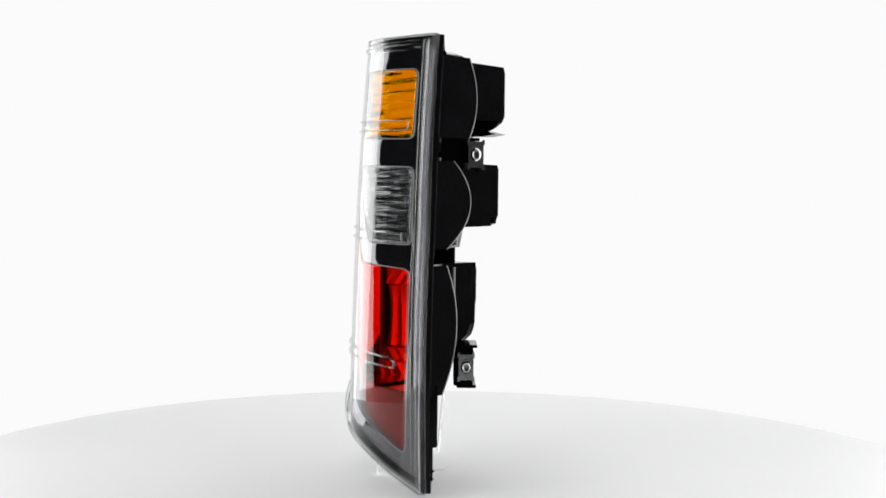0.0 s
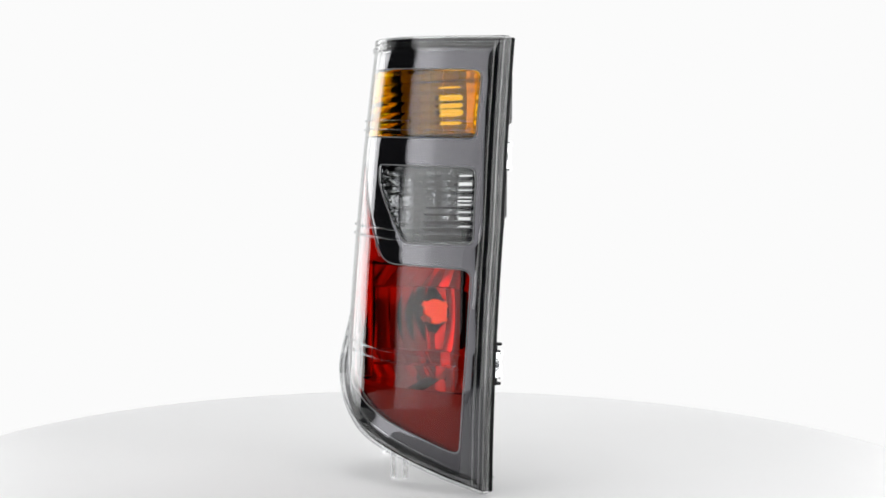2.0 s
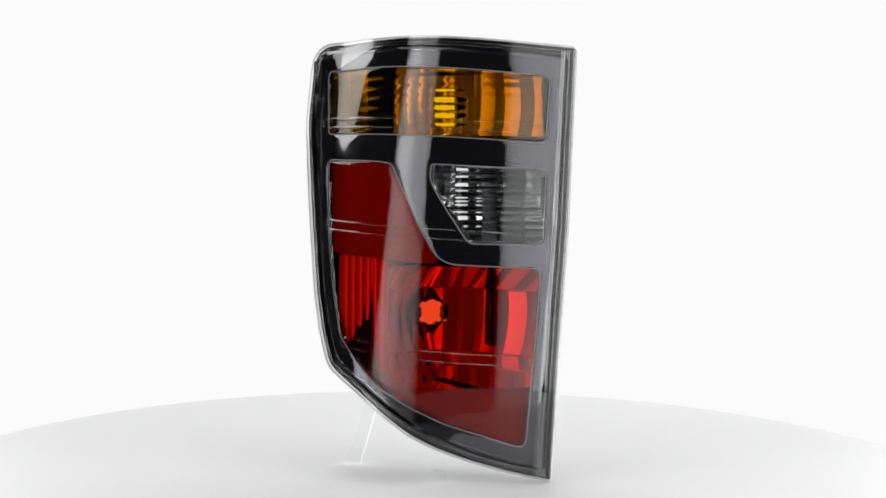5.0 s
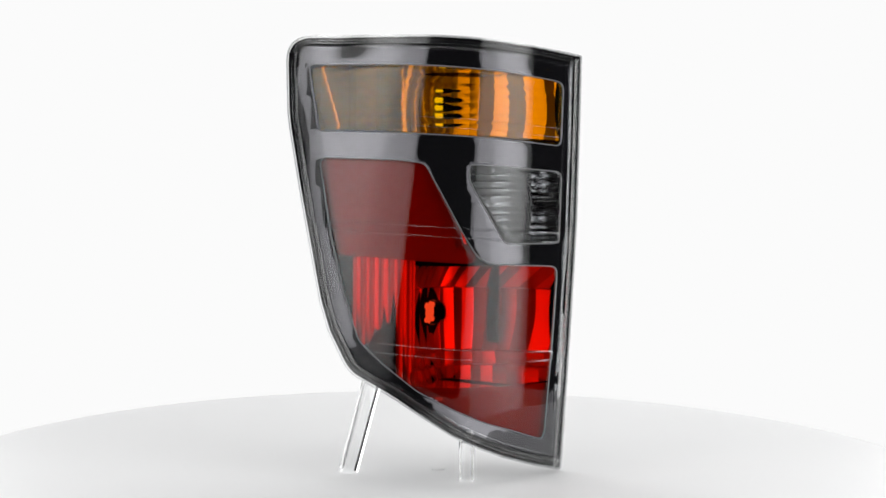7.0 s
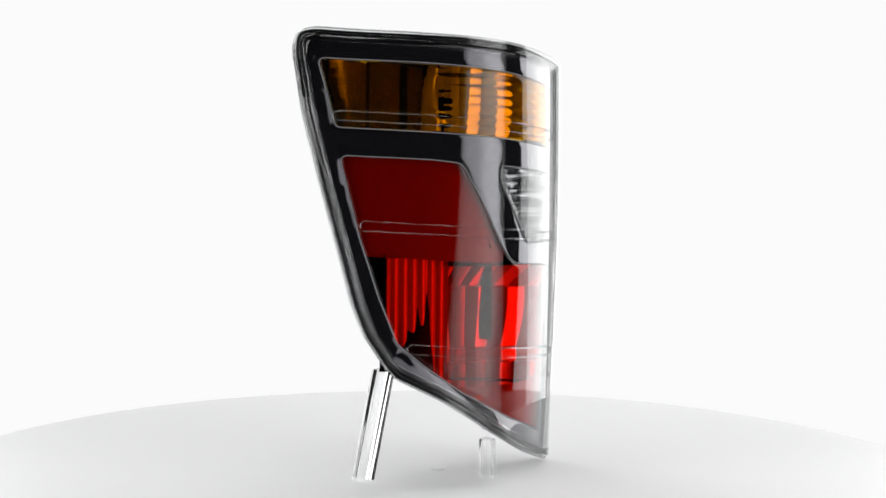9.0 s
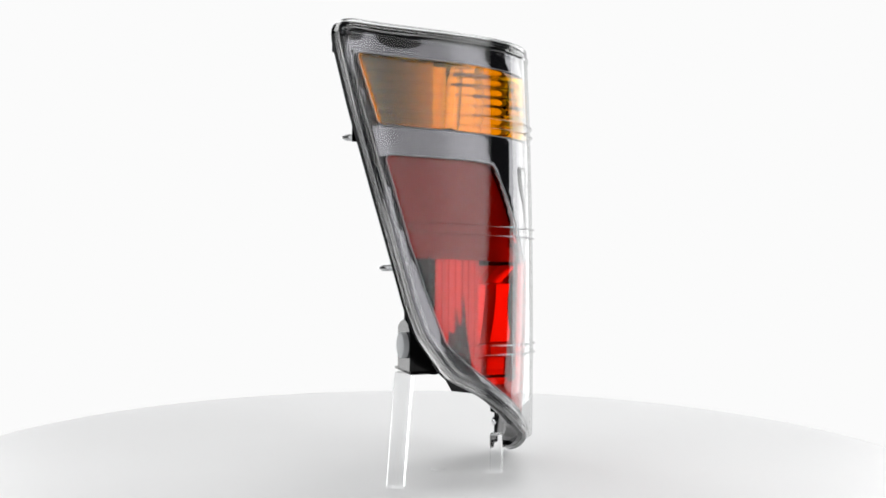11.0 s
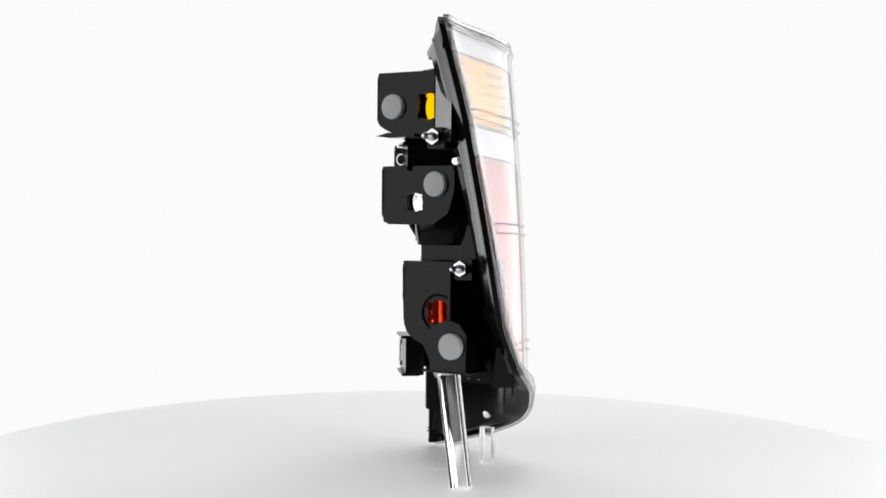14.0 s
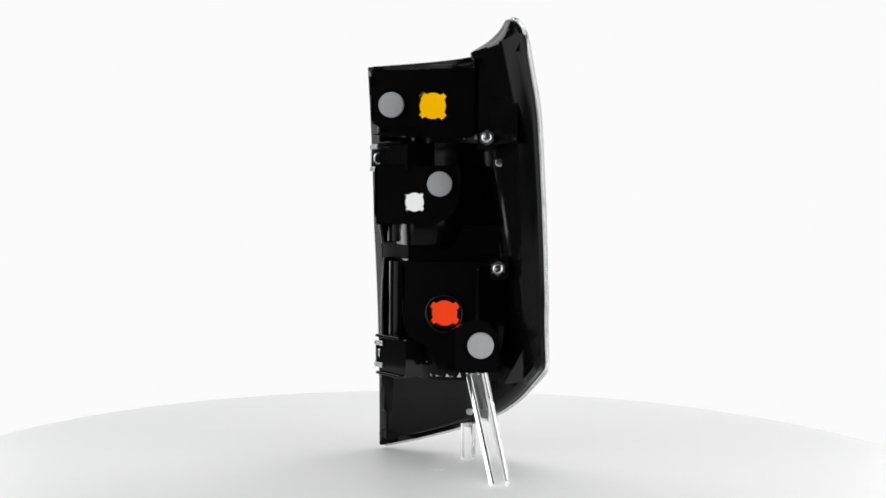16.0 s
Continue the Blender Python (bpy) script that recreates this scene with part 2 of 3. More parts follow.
AMBER = fillet([(0.1347, 0.4115, 0.007), (0.0432, 0.4058, 0.3), (-0.1214, 0.3946, 0.009), (-0.1187, 0.3304, 0.007), (0.0, 0.3367, 0.3), (0.1242, 0.3436, 0.006)])
CLEAR = fillet([(-0.0214, 0.3090, 0.004), (-0.1196, 0.3046, 0.008), (-0.1177, 0.2328, 0.007), (-0.0575, 0.2333, 0.010), (-0.0300, 0.2774, 0.03), (-0.0212, 0.2934, 0.02)])
RED = fillet([(0.1227, 0.3167, 0.007), (0.0473, 0.3130, 0.1), (0.0215, 0.3100, 0.011), (-0.0141, 0.2449, 0.06), (-0.0330, 0.2140, 0.030), (-0.1163, 0.2100, 0.009),
              (-0.1120, 0.1386, 0.3), (-0.1036, 0.0350, 0.007), (-0.0705, 0.0487, 0.05), (-0.0376, 0.0606, 0.05), (-0.0072, 0.0747, 0.05), (0.0278, 0.0927, 0.05),
              (0.0614, 0.1183, 0.05), (0.0830, 0.1385, 0.018), (0.0971, 0.1822, 0.08), (0.1102, 0.2373, 0.1)])

lamp = tagged(new("tail_lamp"), "black automotive tail lamp with amber, clear and red lenses on posts", "tail lamp")

# bezel: the gloss black face with three openings
face = sheet(inset(RIM, 0.011), [inset(w, -0.0010) for w in (AMBER, CLEAR, RED)], bezel_x)
lips = [band([lift(inset(w, -0.0010), bezel_x, 0.0), lift(inset(w, -0.0003), bezel_x, 0.0003), lift(w, bezel_x, 0.0012), lift(w, bezel_x, 0.007)]) for w in (AMBER, CLEAR, RED)]
skirt = band([lift(inset(RIM, 0.011), bezel_x), lift(inset(RIM, 0.0100), rim_x, 0.003), lift(inset(RIM, 0.0080), rim_x, 0.0042)])
part("bezel", join(face, *lips, skirt), M_BEZEL, lamp, "gloss black moulded bezel")


# fine pale bead along the edge of each opening
def bead(outline, r=0.00045):
    n, rings = len(outline), []
    for k in range(6):
        a = 2 * math.pi * k / 6
        rings.append(lift(inset(outline, r * math.cos(a)), bezel_x, -0.0003 + r * math.sin(a)))
    return band(rings + [rings[0]])


for w in (AMBER, CLEAR, RED):
    part("window_bead", bead(w), M_BEAD, lamp, "fine pale bead round a lens")


# coloured lenses: a face slightly proud, with a bevelled edge and walls going back
def lens(name, outline, material, label, proud=0.0012):
    body = sheet(inset(outline, 0.0022), [], lambda y, z: front_x(y, z) - proud)
    edge = band([lift(inset(outline, 0.0022), front_x, -proud), lift(inset(outline, 0.0010), front_x, -proud * 0.4),
                 lift(inset(outline, 0.0004), front_x, 0.001), lift(inset(outline, 0.0004), front_x, 0.006)])
    return part(name, join(body, edge), material, lamp, label)


def optic_lens(name, outline, material, label, pitch, amp, thick=0.0045, proud=0.0012):
    """A solid lens: smooth face, and rows of pillow optics moulded on its back."""
    rim = inset(outline, 0.0022)
    fine = lambda y, z: front_x(y, z) + thick + amp * (1 - 2 * abs(z / pitch % 1 - 0.5)) ** 2
    front = sheet(rim, [], lambda y, z: front_x(y, z) - proud, 0.0045)
    back = sheet(rim, [], fine, 0.00165)
    edge = band([lift(rim, front_x, -proud), lift(inset(outline, 0.0010), front_x, -proud * 0.4), lift(inset(outline, 0.0004), front_x, 0.001),
                 lift(inset(outline, 0.0006), front_x, thick * 0.7), [Vector((fine(p.x, p.y), p.x, p.y)) for p in rim]])
    return part(name, join(front, back, edge), material, lamp, label)


optic_lens("amber_lens", AMBER, M_AMBER, "translucent amber turn signal lens", 0.0098, 0.0011)
optic_lens("clear_lens", CLEAR, M_CLEAR, "clear reversing light lens", 0.0073, 0.0020)
lens("red_lens", RED, M_RED, "translucent red brake and tail lens")

# clear outer cover with its step, flat border and three raised ribs
def cover_x(y, z):
    """The clear cover: a rounder curve than the face behind it, standing further off towards the foot."""
    h = z - 0.2
    curve = (-0.0783 + 0.0293 * h + 0.1154 * h * h + 0.076 * y + 0.6043 * y * h + 3.291 * y * y
             + 1.2284 * y * y * h - 8.9876 * y ** 3)
    curve += 1.3 * max(0.0, y) ** 2 * ease(z, 0.38, 0.08)
    a, b = curve - 0.0055 + 0.036 * h, front_x(y, z) - 0.0036
    return 0.5 * (a + b - math.sqrt((a - b) ** 2 + 0.005 ** 2)) + 0.0008


def between(y, z, k):
    return raised_x(y, z) * (1 - k) + min(cover_x(y, z), raised_x(y, z) - 0.001) * k


def lift_between(loop, k, add=0.0):
    return [Vector((between(p.x, p.y, k) + add, p.x, p.y)) for p in loop]


S0, S1, S2, S3 = inset(RIM, 0.0045), inset(RIM, 0.0085), inset(RIM, 0.0100), inset(RIM, 0.0130)
shell = sheet(S3, [], cover_x, 0.005)
step = band([lift(inset(RIM, 0.0017), raised_x, 0.0), lift(S0, raised_x, 0.0), lift(inset(RIM, 0.0050), raised_x, 0.0018), lift(inset(RIM, 0.0064), raised_x, 0.0020), lift(inset(RIM, 0.0070), raised_x, -0.0004), lift(inset(RIM, 0.0078), raised_x, -0.0006),
             lift_between(S1, 0.15), lift_between(inset(RIM, 0.0090), 0.45), lift_between(S2, 0.75), lift_between(inset(RIM, 0.0112), 0.93), lift(S3, cover_x)])
cover = part("cover", shell, M_COVER, lamp, "clear moulded outer cover", angle=50)
part("cover_border", step, M_EDGE, cover, "thick clear stepped border", angle=50)


def border_line(d, height, add, r=0.00032):
    """A fine moulded line that runs round the cover's border."""
    loop, rings = inset(RIM, d), []
    for k in range(6):
        a = 2 * math.pi * k / 6
        rings.append([Vector((height(p.x, p.y) + add + r * math.sin(a), p.x, p.y)) for p in inset(loop, r * math.cos(a))])
    return band(rings + [rings[0]])


for d, height, add in ((0.0056, raised_x, 0.0012), (0.0088, raised_x, -0.0012), (0.0132, bezel_x, -0.0006)):
    part("border_line", border_line(d, height, add), M_LINE, cover, "fine pale moulded line of the border")


def flutes(loop_out, loop_in):
    """The knurled edge of the cover: fine ridges all round."""
    n = len(loop_out)
    rows = []
    tooth = [0.0010 if i % 2 else 0.0 for i in range(n)]
    for loop, share in ((inset(loop_out, 0.0016), -0.05), (inset(loop_out, tooth), -0.05), (inset(loop_out, tooth), 0.90), (inset(loop_out, [0.0005 + v for v in tooth]), 1.0), (loop_in, 1.0), (loop_in, 0.75)):
        rows.append([Vector((rim_x(p.x, p.y) * (1 - share) + raised_x(p.x, p.y) * share, p.x, p.y)) for p in loop])
    return band(rows)


RIM_FINE = resample(RIM, 0.00100)
if len(RIM_FINE) % 2:
    RIM_FINE = resample(RIM, 0.001004)
part("knurled_edge", flutes(RIM_FINE, inset(RIM_FINE, 0.0017)), M_FLUTE, cover, "finely knurled clear edge", smooth=False)


def rib(y0, z0, y1, z1, half=0.0056):
    d = Vector((y1 - y0, z1 - z0)).normalized()
    s = Vector((-d.y, d.x))
    a, b = Vector((y0, z0)) + d * half, Vector((y1, z1)) - d * half
    pts = []
    for c, base in ((b, 0), (a, 180)):
        for k in range(9):
            w = radians(base - 90 + 180 * k / 8)
            pts.append(c + d * (half * math.cos(w)) + s * (half * math.sin(w)))
    loop = resample(pts, 0.0018)
    return band([lift(loop, cover_x, 0.0003), lift(inset(loop, 0.0005), cover_x, -0.0018), lift(inset(loop, 0.0011), cover_x, -0.0024), lift(inset(loop, 0.0017), cover_x, -0.0018),
                 lift(inset(loop, 0.0022), cover_x, -0.0001)])


for ends in ((-0.1200, 0.3425, 0.1300, 0.3546), (-0.1175, 0.2384, 0.1125, 0.2495), (-0.1110, 0.1215, 0.0780, 0.1340)):
    part("rib", rib(*ends), M_RIB, cover, "raised clear rib")


# ---- reflectors and chambers ----
def face_at(u, z):
    """Depth (to the rear) of the lamp's face for a place across the sockets' axes."""
    lo, hi = -0.135, 0.035
    for _ in range(40):
        y = (lo + hi) / 2
        x = front_x(y, z)
        if AX_U.x * x + AX_U.y * y < u:
            lo = y
        else:
            hi = y
    return AX_N.x * front_x(lo, z) + AX_N.y * lo


def bowl(u0, u1, z0, z1, uc, zc, nc, hole, cols, rows, pitch_u, pitch_z, amp, grow=0.0, front=0.010, edge=None, power=2.0):
    """A reflector dish along the rear axis, with pillow optics and an opening for the bulb."""
    def depth(u, z):
        edge_l, edge_r = face_at(u0, z) + front, face_at(u1, z) + front
        if u < uc:
            k = (nc - edge_l) * ((uc - u) / (uc - u0)) ** 2
        else:
            k = (nc - (edge_r if edge is None else edge)) * ((u - uc) / (u1 - uc)) ** power
        n = nc - k - 4.0 * (z - zc) ** 2
        if pitch_u:
            n += amp * (1 - 2 * abs((u - uc) / pitch_u % 1 - 0.5)) ** 2
        if pitch_z:
            n += amp * (1 - 2 * abs((z - zc) / pitch_z % 1 - 0.5)) ** 2
        return n + grow
    vs, fs, idx = [], [], {}
    for i in range(cols + 1):
        for j in range(rows + 1):
            u, z = u0 + (u1 - u0) * i / cols, z0 + (z1 - z0) * j / rows
            d = Vector((u - uc, z - zc))
            if hole and d.length < hole:
                cell = max((u1 - u0) / cols, (z1 - z0) / rows) * 1.05
                if d.length > hole - cell:
                    d = d.normalized() * hole
                    u, z = uc + d.x, zc + d.y
            idx[i, j] = len(vs)
            vs.append(rear(u, z, depth(u, z)))
    for i in range(cols):
        for j in range(rows):
            u, z = u0 + (u1 - u0) * (i + 0.5) / cols, z0 + (z1 - z0) * (j + 0.5) / rows
            if hole and math.hypot(u - uc, z - zc) < hole - 0.0006:
                continue
            fs.append((idx[i, j], idx[i + 1, j], idx[i + 1, j + 1], idx[i, j + 1]))
    for j in (0, rows):
        k = len(vs)
        z = z0 if j == 0 else z1
        for i in range(cols + 1):
            u = u0 + (u1 - u0) * i / cols
            vs.append(rear(u, z, min(face_at(u, z) + 0.006, depth(u, z))))
        for i in range(cols):
            fs.append((idx[i, j], idx[i + 1, j], k + i + 1, k + i))
    return vs, fs


def facet_dish(u0, u1, z0, z1, uc, zc, nc, hole, pitch, zones, seed, edge=None, power=2.0, front=0.010, tilt=0.16, crown=0.0006, bend=2.2, drop=4.0, keep=0.5, saw=0.0):
    """A reflector dish cut into stepped strips; zones: (top of the zone, slant of its strips, tilt up, rows)."""
    rows = round((z1 - z0) / 0.0016)

    def base(u, z):
        el, er = face_at(u0, z) + front, (face_at(u1, z) + front if edge is None else edge)
        k = (nc - el) * ((uc - u) / (uc - u0)) ** 2 if u < uc else (nc - er) * ((u - uc) / (u1 - uc)) ** power
        return nc - k - drop * (z - zc) ** 2

    def zone(z):
        foot = z0
        for m, (top, slant, up, split) in enumerate(zones):
            if z <= top + 1e-6 or m == len(zones) - 1:
                break
            foot = top
        high = (zones[m][0] - foot) / split
        r = min(split - 1, max(0, int((z - foot) / high)))
        return m, r, foot + (r + 0.5) * high, slant, up

    def place(s, z):
        """Across and depth for a place s along the strips at height z."""
        m, r, zm, slant, up = zone(z)
        u = uc + s - slant * (z - zm) - (1 if s > 0 else -1) * bend * (z - zc) ** 2
        u = min(u1, max(u0, u))
        i = math.floor(s / pitch + 1e-4)
        off = s - (i + 0.5) * pitch
        rng = random.Random(seed * 997 + m * 101 + r * 13 + i)
        lean, nod = rng.uniform(-tilt, tilt) - (saw if s > 0.008 else 0.0), rng.uniform(-0.5, 0.5) * tilt + up
        mid = min(u1, max(u0, u - (1 - keep) * off))
        return u, base(mid, z) + lean * off + nod * (z - zm) + crown * (2 * off / pitch) ** 2

    vs, fs, idx, kept = [], [], {}, {}
    step_s = pitch / 9
    first = math.floor((u0 - uc - 0.010) / step_s)
    cols = math.ceil((u1 - uc + 0.010) / step_s) - first
    for i in range(cols + 1):
        for j in range(rows + 1):
            z = z0 + (z1 - z0) * j / rows
            u, n = place((first + i) * step_s, z)
            d = Vector((u - uc, z - zc))
            kept[i, j] = d.length > hole - 0.0004
            if hole - 0.0020 < d.length < hole:
                d = d.normalized() * hole
                u, z = uc + d.x, zc + d.y
                kept[i, j] = True
            idx[i, j] = len(vs)
            vs.append(rear(u, z, n))
    for i in range(cols):
        for j in range(rows):
            ring = ((i, j), (i + 1, j), (i + 1, j + 1), (i, j + 1))
            if all(kept[k] for k in ring):
                fs.append(tuple(idx[k] for k in ring))
    for j, z in ((0, z0), (rows, z1)):
        k = len(vs)
        for i in range(cols + 1):
            u, n = place((first + i) * step_s, z)
            vs.append(rear(u, z, min(face_at(u, z) + 0.006, n)))
        fs += [(idx[i, j], idx[i + 1, j], k + i + 1, k + i) for i in range(cols)]
    return vs, fs


def side_panel(start, end, foot, z1, flute=0.0, pitch=0.009, slope=0.0, ridge=0.0):
    """A flat reflector between two places (x, y) in plan, with shelves forward to the lens."""
    cols, rows, vs, fs = 48, 56 if ridge else 6, [], []
    for i in range(cols + 1):
        k = i / cols
        x, y = start[0] + (end[0] - start[0]) * k, start[1] + (end[1] - start[1]) * k
        x += flute * (1 - 2 * abs(y / pitch % 1 - 0.5)) ** 2
        z0 = foot + slope * max(0.0, y - 0.05)
        for j in range(-1, rows + 2):
            if j < 0 or j > rows:
                z = z0 if j < 0 else z1
                vs.append(Vector((min(x, front_x(y, z) + 0.007), y, z)))
            else:
                z = z0 + (z1 - z0) * j / rows
                vs.append(Vector((x + ridge * (1 - 2 * abs(z / 0.0098 % 1 - 0.5)) ** 2, y, z)))
    n = rows + 3
    for i in range(cols):
        for j in range(n - 1):
            a = i * n + j
            fs.append((a, a + n, a + n + 1, a + 1))
    return vs, fs


part("reflector", facet_dish(-0.058, 0.046, 0.337, 0.404, -0.008, 0.370, 0.001, 0.0165, 0.0112, ((0.404, 0.0, 0.0, 1),), 3, edge=0.0117, saw=0.35), M_FACET, lamp, "chrome reflector behind the amber lens", angle=20)
part("reflector", facet_dish(-0.058, 0.048, 0.233, 0.307, -0.026, 0.273, -0.002, 0.0120, 0.0100, ((0.307, 0.0, 0.0, 9),), 5, tilt=0.22, bend=0.6), M_CHROME, lamp, "chrome reflector behind the clear lens", angle=20)
part("reflector", facet_dish(-0.056, 0.068, 0.094, 0.2115, 0.006, 0.161, 0.006, 0.0160, 0.0120, ((0.122, -0.3, -0.55, 2), (0.186, 0.0, 0.0, 1), (0.2115, 0.55, 0.35, 1)), 11, edge=0.0, saw=0.42), M_FACET, lamp, "stepped chrome reflector behind the red lens", angle=20)
part("side_reflector", side_panel((-0.0280, 0.0385), (0.0150, 0.0880), 0.3385, 0.4085, ridge=0.0006), M_CHROME, lamp, "chrome reflector with fine ridges at the wrapped side")
for start, end in (((-0.0305, 0.0660), (0.0000, 0.0992)), ((-0.0130, 0.0930), (0.0130, 0.1213))):
    part("side_panel", side_panel(start, end, 0.3385, 0.4085, ridge=0.0004), M_DULL, lamp, "flat chrome panel at the far end of the amber lens")
part("side_reflector", side_panel((-0.0628, 0.0290), (-0.0500, 0.0890), 0.0950, 0.2190, 0.0022, slope=1.0), M_SATIN, lamp, "flat chrome reflector at the wrapped side")
part("chamber", side_panel((-0.0465, 0.0400), (-0.0425, 0.0890), 0.0900, 0.2220, slope=1.15), M_HOUSING, lamp, "black chamber wall at the wrapped side")
part("chamber", side_panel((-0.0240, 0.0385), (0.0185, 0.0880), 0.3275, 0.4125), M_HOUSING, lamp, "black chamber wall at the wrapped side")
part("chamber", side_panel((0.0185, 0.0880), (0.0112, 0.1385), 0.3275, 0.4125), M_HOUSING, lamp, "black chamber wall at the wrapped side")
for k, y in enumerate((0.050, 0.060, 0.070, 0.080)):
    part("stiffener", prism(rounded(y - 0.0012, 0.338, y + 0.0012, 0.409, 0.0008), -0.002, 0.0045 + 0.0012 * (k % 2), lambda a, b, d: Vector((0.87 * (a - 0.0385) - 0.0240 + d, a, b))), M_HOUSING, lamp, angle=25)
part("reflex_panel", sheet(fillet([(0.124, 0.318, 0.004), (0.02, 0.314, 0.004), (-0.034, 0.213, 0.01), (0.104, 0.2205, 0.004)]), [], lambda y, z: front_x(y, z) + 0.007), M_REFLEX, lamp, "retroreflector panel behind the red lens")
part("reflex_panel", sheet(fillet([(0.070, 0.0965, 0.004), (-0.111, 0.0925, 0.004), (-0.105, 0.031, 0.004), (-0.060, 0.046, 0.02), (0.025, 0.085, 0.02)]), [], lambda y, z: front_x(y, z) + 0.006), M_REFLEX, lamp, "retroreflector panel behind the red lens")

# ---- housing ----
CHAMBERS = ((0.335, 0.407), (0.231, 0.308), (0.092, 0.2120))


def back_depth(y):
    return 0.0190 - 0.0065 * ease(y, 0.0, 0.09)


def housing_x(y, z):
    """The back of the housing: it follows the face, and stands flat behind the slanting side."""
    edge = 0.1085 + 0.169 * (z - 0.145)
    flat = rim_x(edge, z) + 0.0115
    k = ease(y, 0.066, 0.086) * ease(z, 0.11, 0.17)
    near = rim_x(y, z) + back_depth(y)
    return near * (1 - k) + max(near, flat) * k


def reach(p):
    """How far the outer wall of the housing slopes inwards."""
    side = 0.0165 * ease(p.x, 0.02, 0.10) * ease(p.y, 0.10, 0.16)
    side = max(side, 0.0125 * ease(p.x, -0.085, -0.115))
    return 0.0065 + max(side, 0.0200 * ease(p.y, 0.415, 0.43) * ease(p.x, -0.08, 0.04))


def windowed():
    loops = []
    for z0, z1 in CHAMBERS:
        y0 = -0.112 + 0.04 * (0.25 - z0 if z0 < 0.2 else 0)
        y1 = -0.012 if 0.2 < z0 < 0.3 else 0.047 if z0 < 0.2 else 0.104
        loops.append(fillet([(y0, z0, 0.003), (y1, z0, 0.003), (y1, z1, 0.003), (y0, z1, 0.003)], 0.004))
    return loops


def tidy(loop, share):
    """Replaces the places where an inner outline crosses itself at a sharp corner by a chamfer."""
    n = len(loop)
    good = [inside(q, RIM) and rim_dist(q.x, q.y) > 0.75 * share * reach(p) for p, q in zip(RIM, loop)]
    out = list(loop)
    for i in range(n):
        if not good[i]:
            a = next(k for k in range(1, n) if good[i - k])
            b = next(k for k in range(1, n) if good[(i + k) % n])
            out[i] = loop[i - a].lerp(loop[(i + b) % n], a / (a + b))
    return out


INNER = tidy(inset(RIM, [reach(p) for p in RIM]), 1.0)
back = sheet(INNER, windowed(), housing_x)
def rim_to_wall(p, q):
    """A flange along the straight edge, a slope along the others."""
    k = ease(p.x, 0.0, -0.07)
    d, w = 0.0038 * (1 - k) + 0.0050 * k, 0.34 + 0.50 * k
    x = rim_x(p.x, p.y) * (0.7 + 0.3 * k) + housing_x(q.x, q.y) * 0.3 * (1 - k) + d
    return Vector((x, p.x * (1 - w) + q.x * w, p.y * (1 - w) + q.y * w))


def free_edge(p):
    """Where the clear border stands free of the black housing: along the slanting side."""
    return ease(p.x, 0.0, 0.09)


HOLD = inset(RIM, [0.0016 + 0.0008 * free_edge(p) for p in RIM])
wall = band([lift(HOLD, rim_x, 0.0055), [rim_to_wall(p, q) for p, q in zip(RIM, INNER)],
             [Vector((housing_x(p.x, p.y) - 0.001, p.x, p.y)) for p in tidy(inset(RIM, [reach(p) * 0.9 for p in RIM]), 0.9)], [Vector((housing_x(p.x, p.y), p.x, p.y)) for p in INNER]])
tray = band([lift(HOLD, rim_x, 0.0055), lift(HOLD, rim_x, 0.0), lift(inset(RIM, [0.0036 + 0.0005 * free_edge(p) for p in RIM]), rim_x, 0.0), lift(inset(RIM, 0.0064), rim_x, 0.0014), lift(inset(RIM, 0.0105), rim_x, 0.0045), lift(inset(RIM, 0.0150), rim_x, 0.0105)])
part("housing", join(back, wall, tray), M_HOUSING, lamp, "black moulded rear housing")
part("chamber", bowl(-0.063, 0.047, 0.333, 0.409, -0.008, 0.370, 0.000, 0.0185, 48, 24, 0, 0, 0, grow=0.0045, edge=0.0117, power=2.0), M_HOUSING, lamp, "black rounded chamber wall")
part("chamber", bowl(-0.063, 0.052, 0.229, 0.311, -0.026, 0.273, -0.003, 0.0120, 48, 24, 0, 0, 0, grow=0.0045), M_HOUSING, lamp, "black rounded chamber wall")
part("chamber", bowl(-0.061, 0.072, 0.090, 0.2130, 0.006, 0.161, 0.006, 0.0180, 48, 32, 0, 0, 0, grow=0.0045, edge=0.004), M_HOUSING, lamp, "black rounded chamber wall")


def chamber_wall(u, z0, z1, zc, n_rear, bow):
    """The flat outer wall of a chamber, its rear edge bowed."""
    zs = [z0 + (z1 - z0) * k / 16 for k in range(17)]
    loop = [(n_rear - bow * (z - zc) ** 2, z) for z in zs] + [(-0.104, z) for z in (z1, z0)]
    return prism(loop, u, u + 0.003, lambda n, z, d: rear(d, z, n))


part("chamber_side", chamber_wall(-0.0700, 0.333, 0.4095, 0.371, -0.0310, 8.0), M_HOUSING, lamp, angle=25)
part("chamber_side", chamber_wall(-0.0700, 0.229, 0.311, 0.273, -0.0390, 18.0), M_HOUSING, lamp, angle=25)
part("chamber_side", chamber_wall(-0.0680, 0.092, 0.2130, 0.157, -0.0560, 5.0), M_HOUSING, lamp, angle=25)


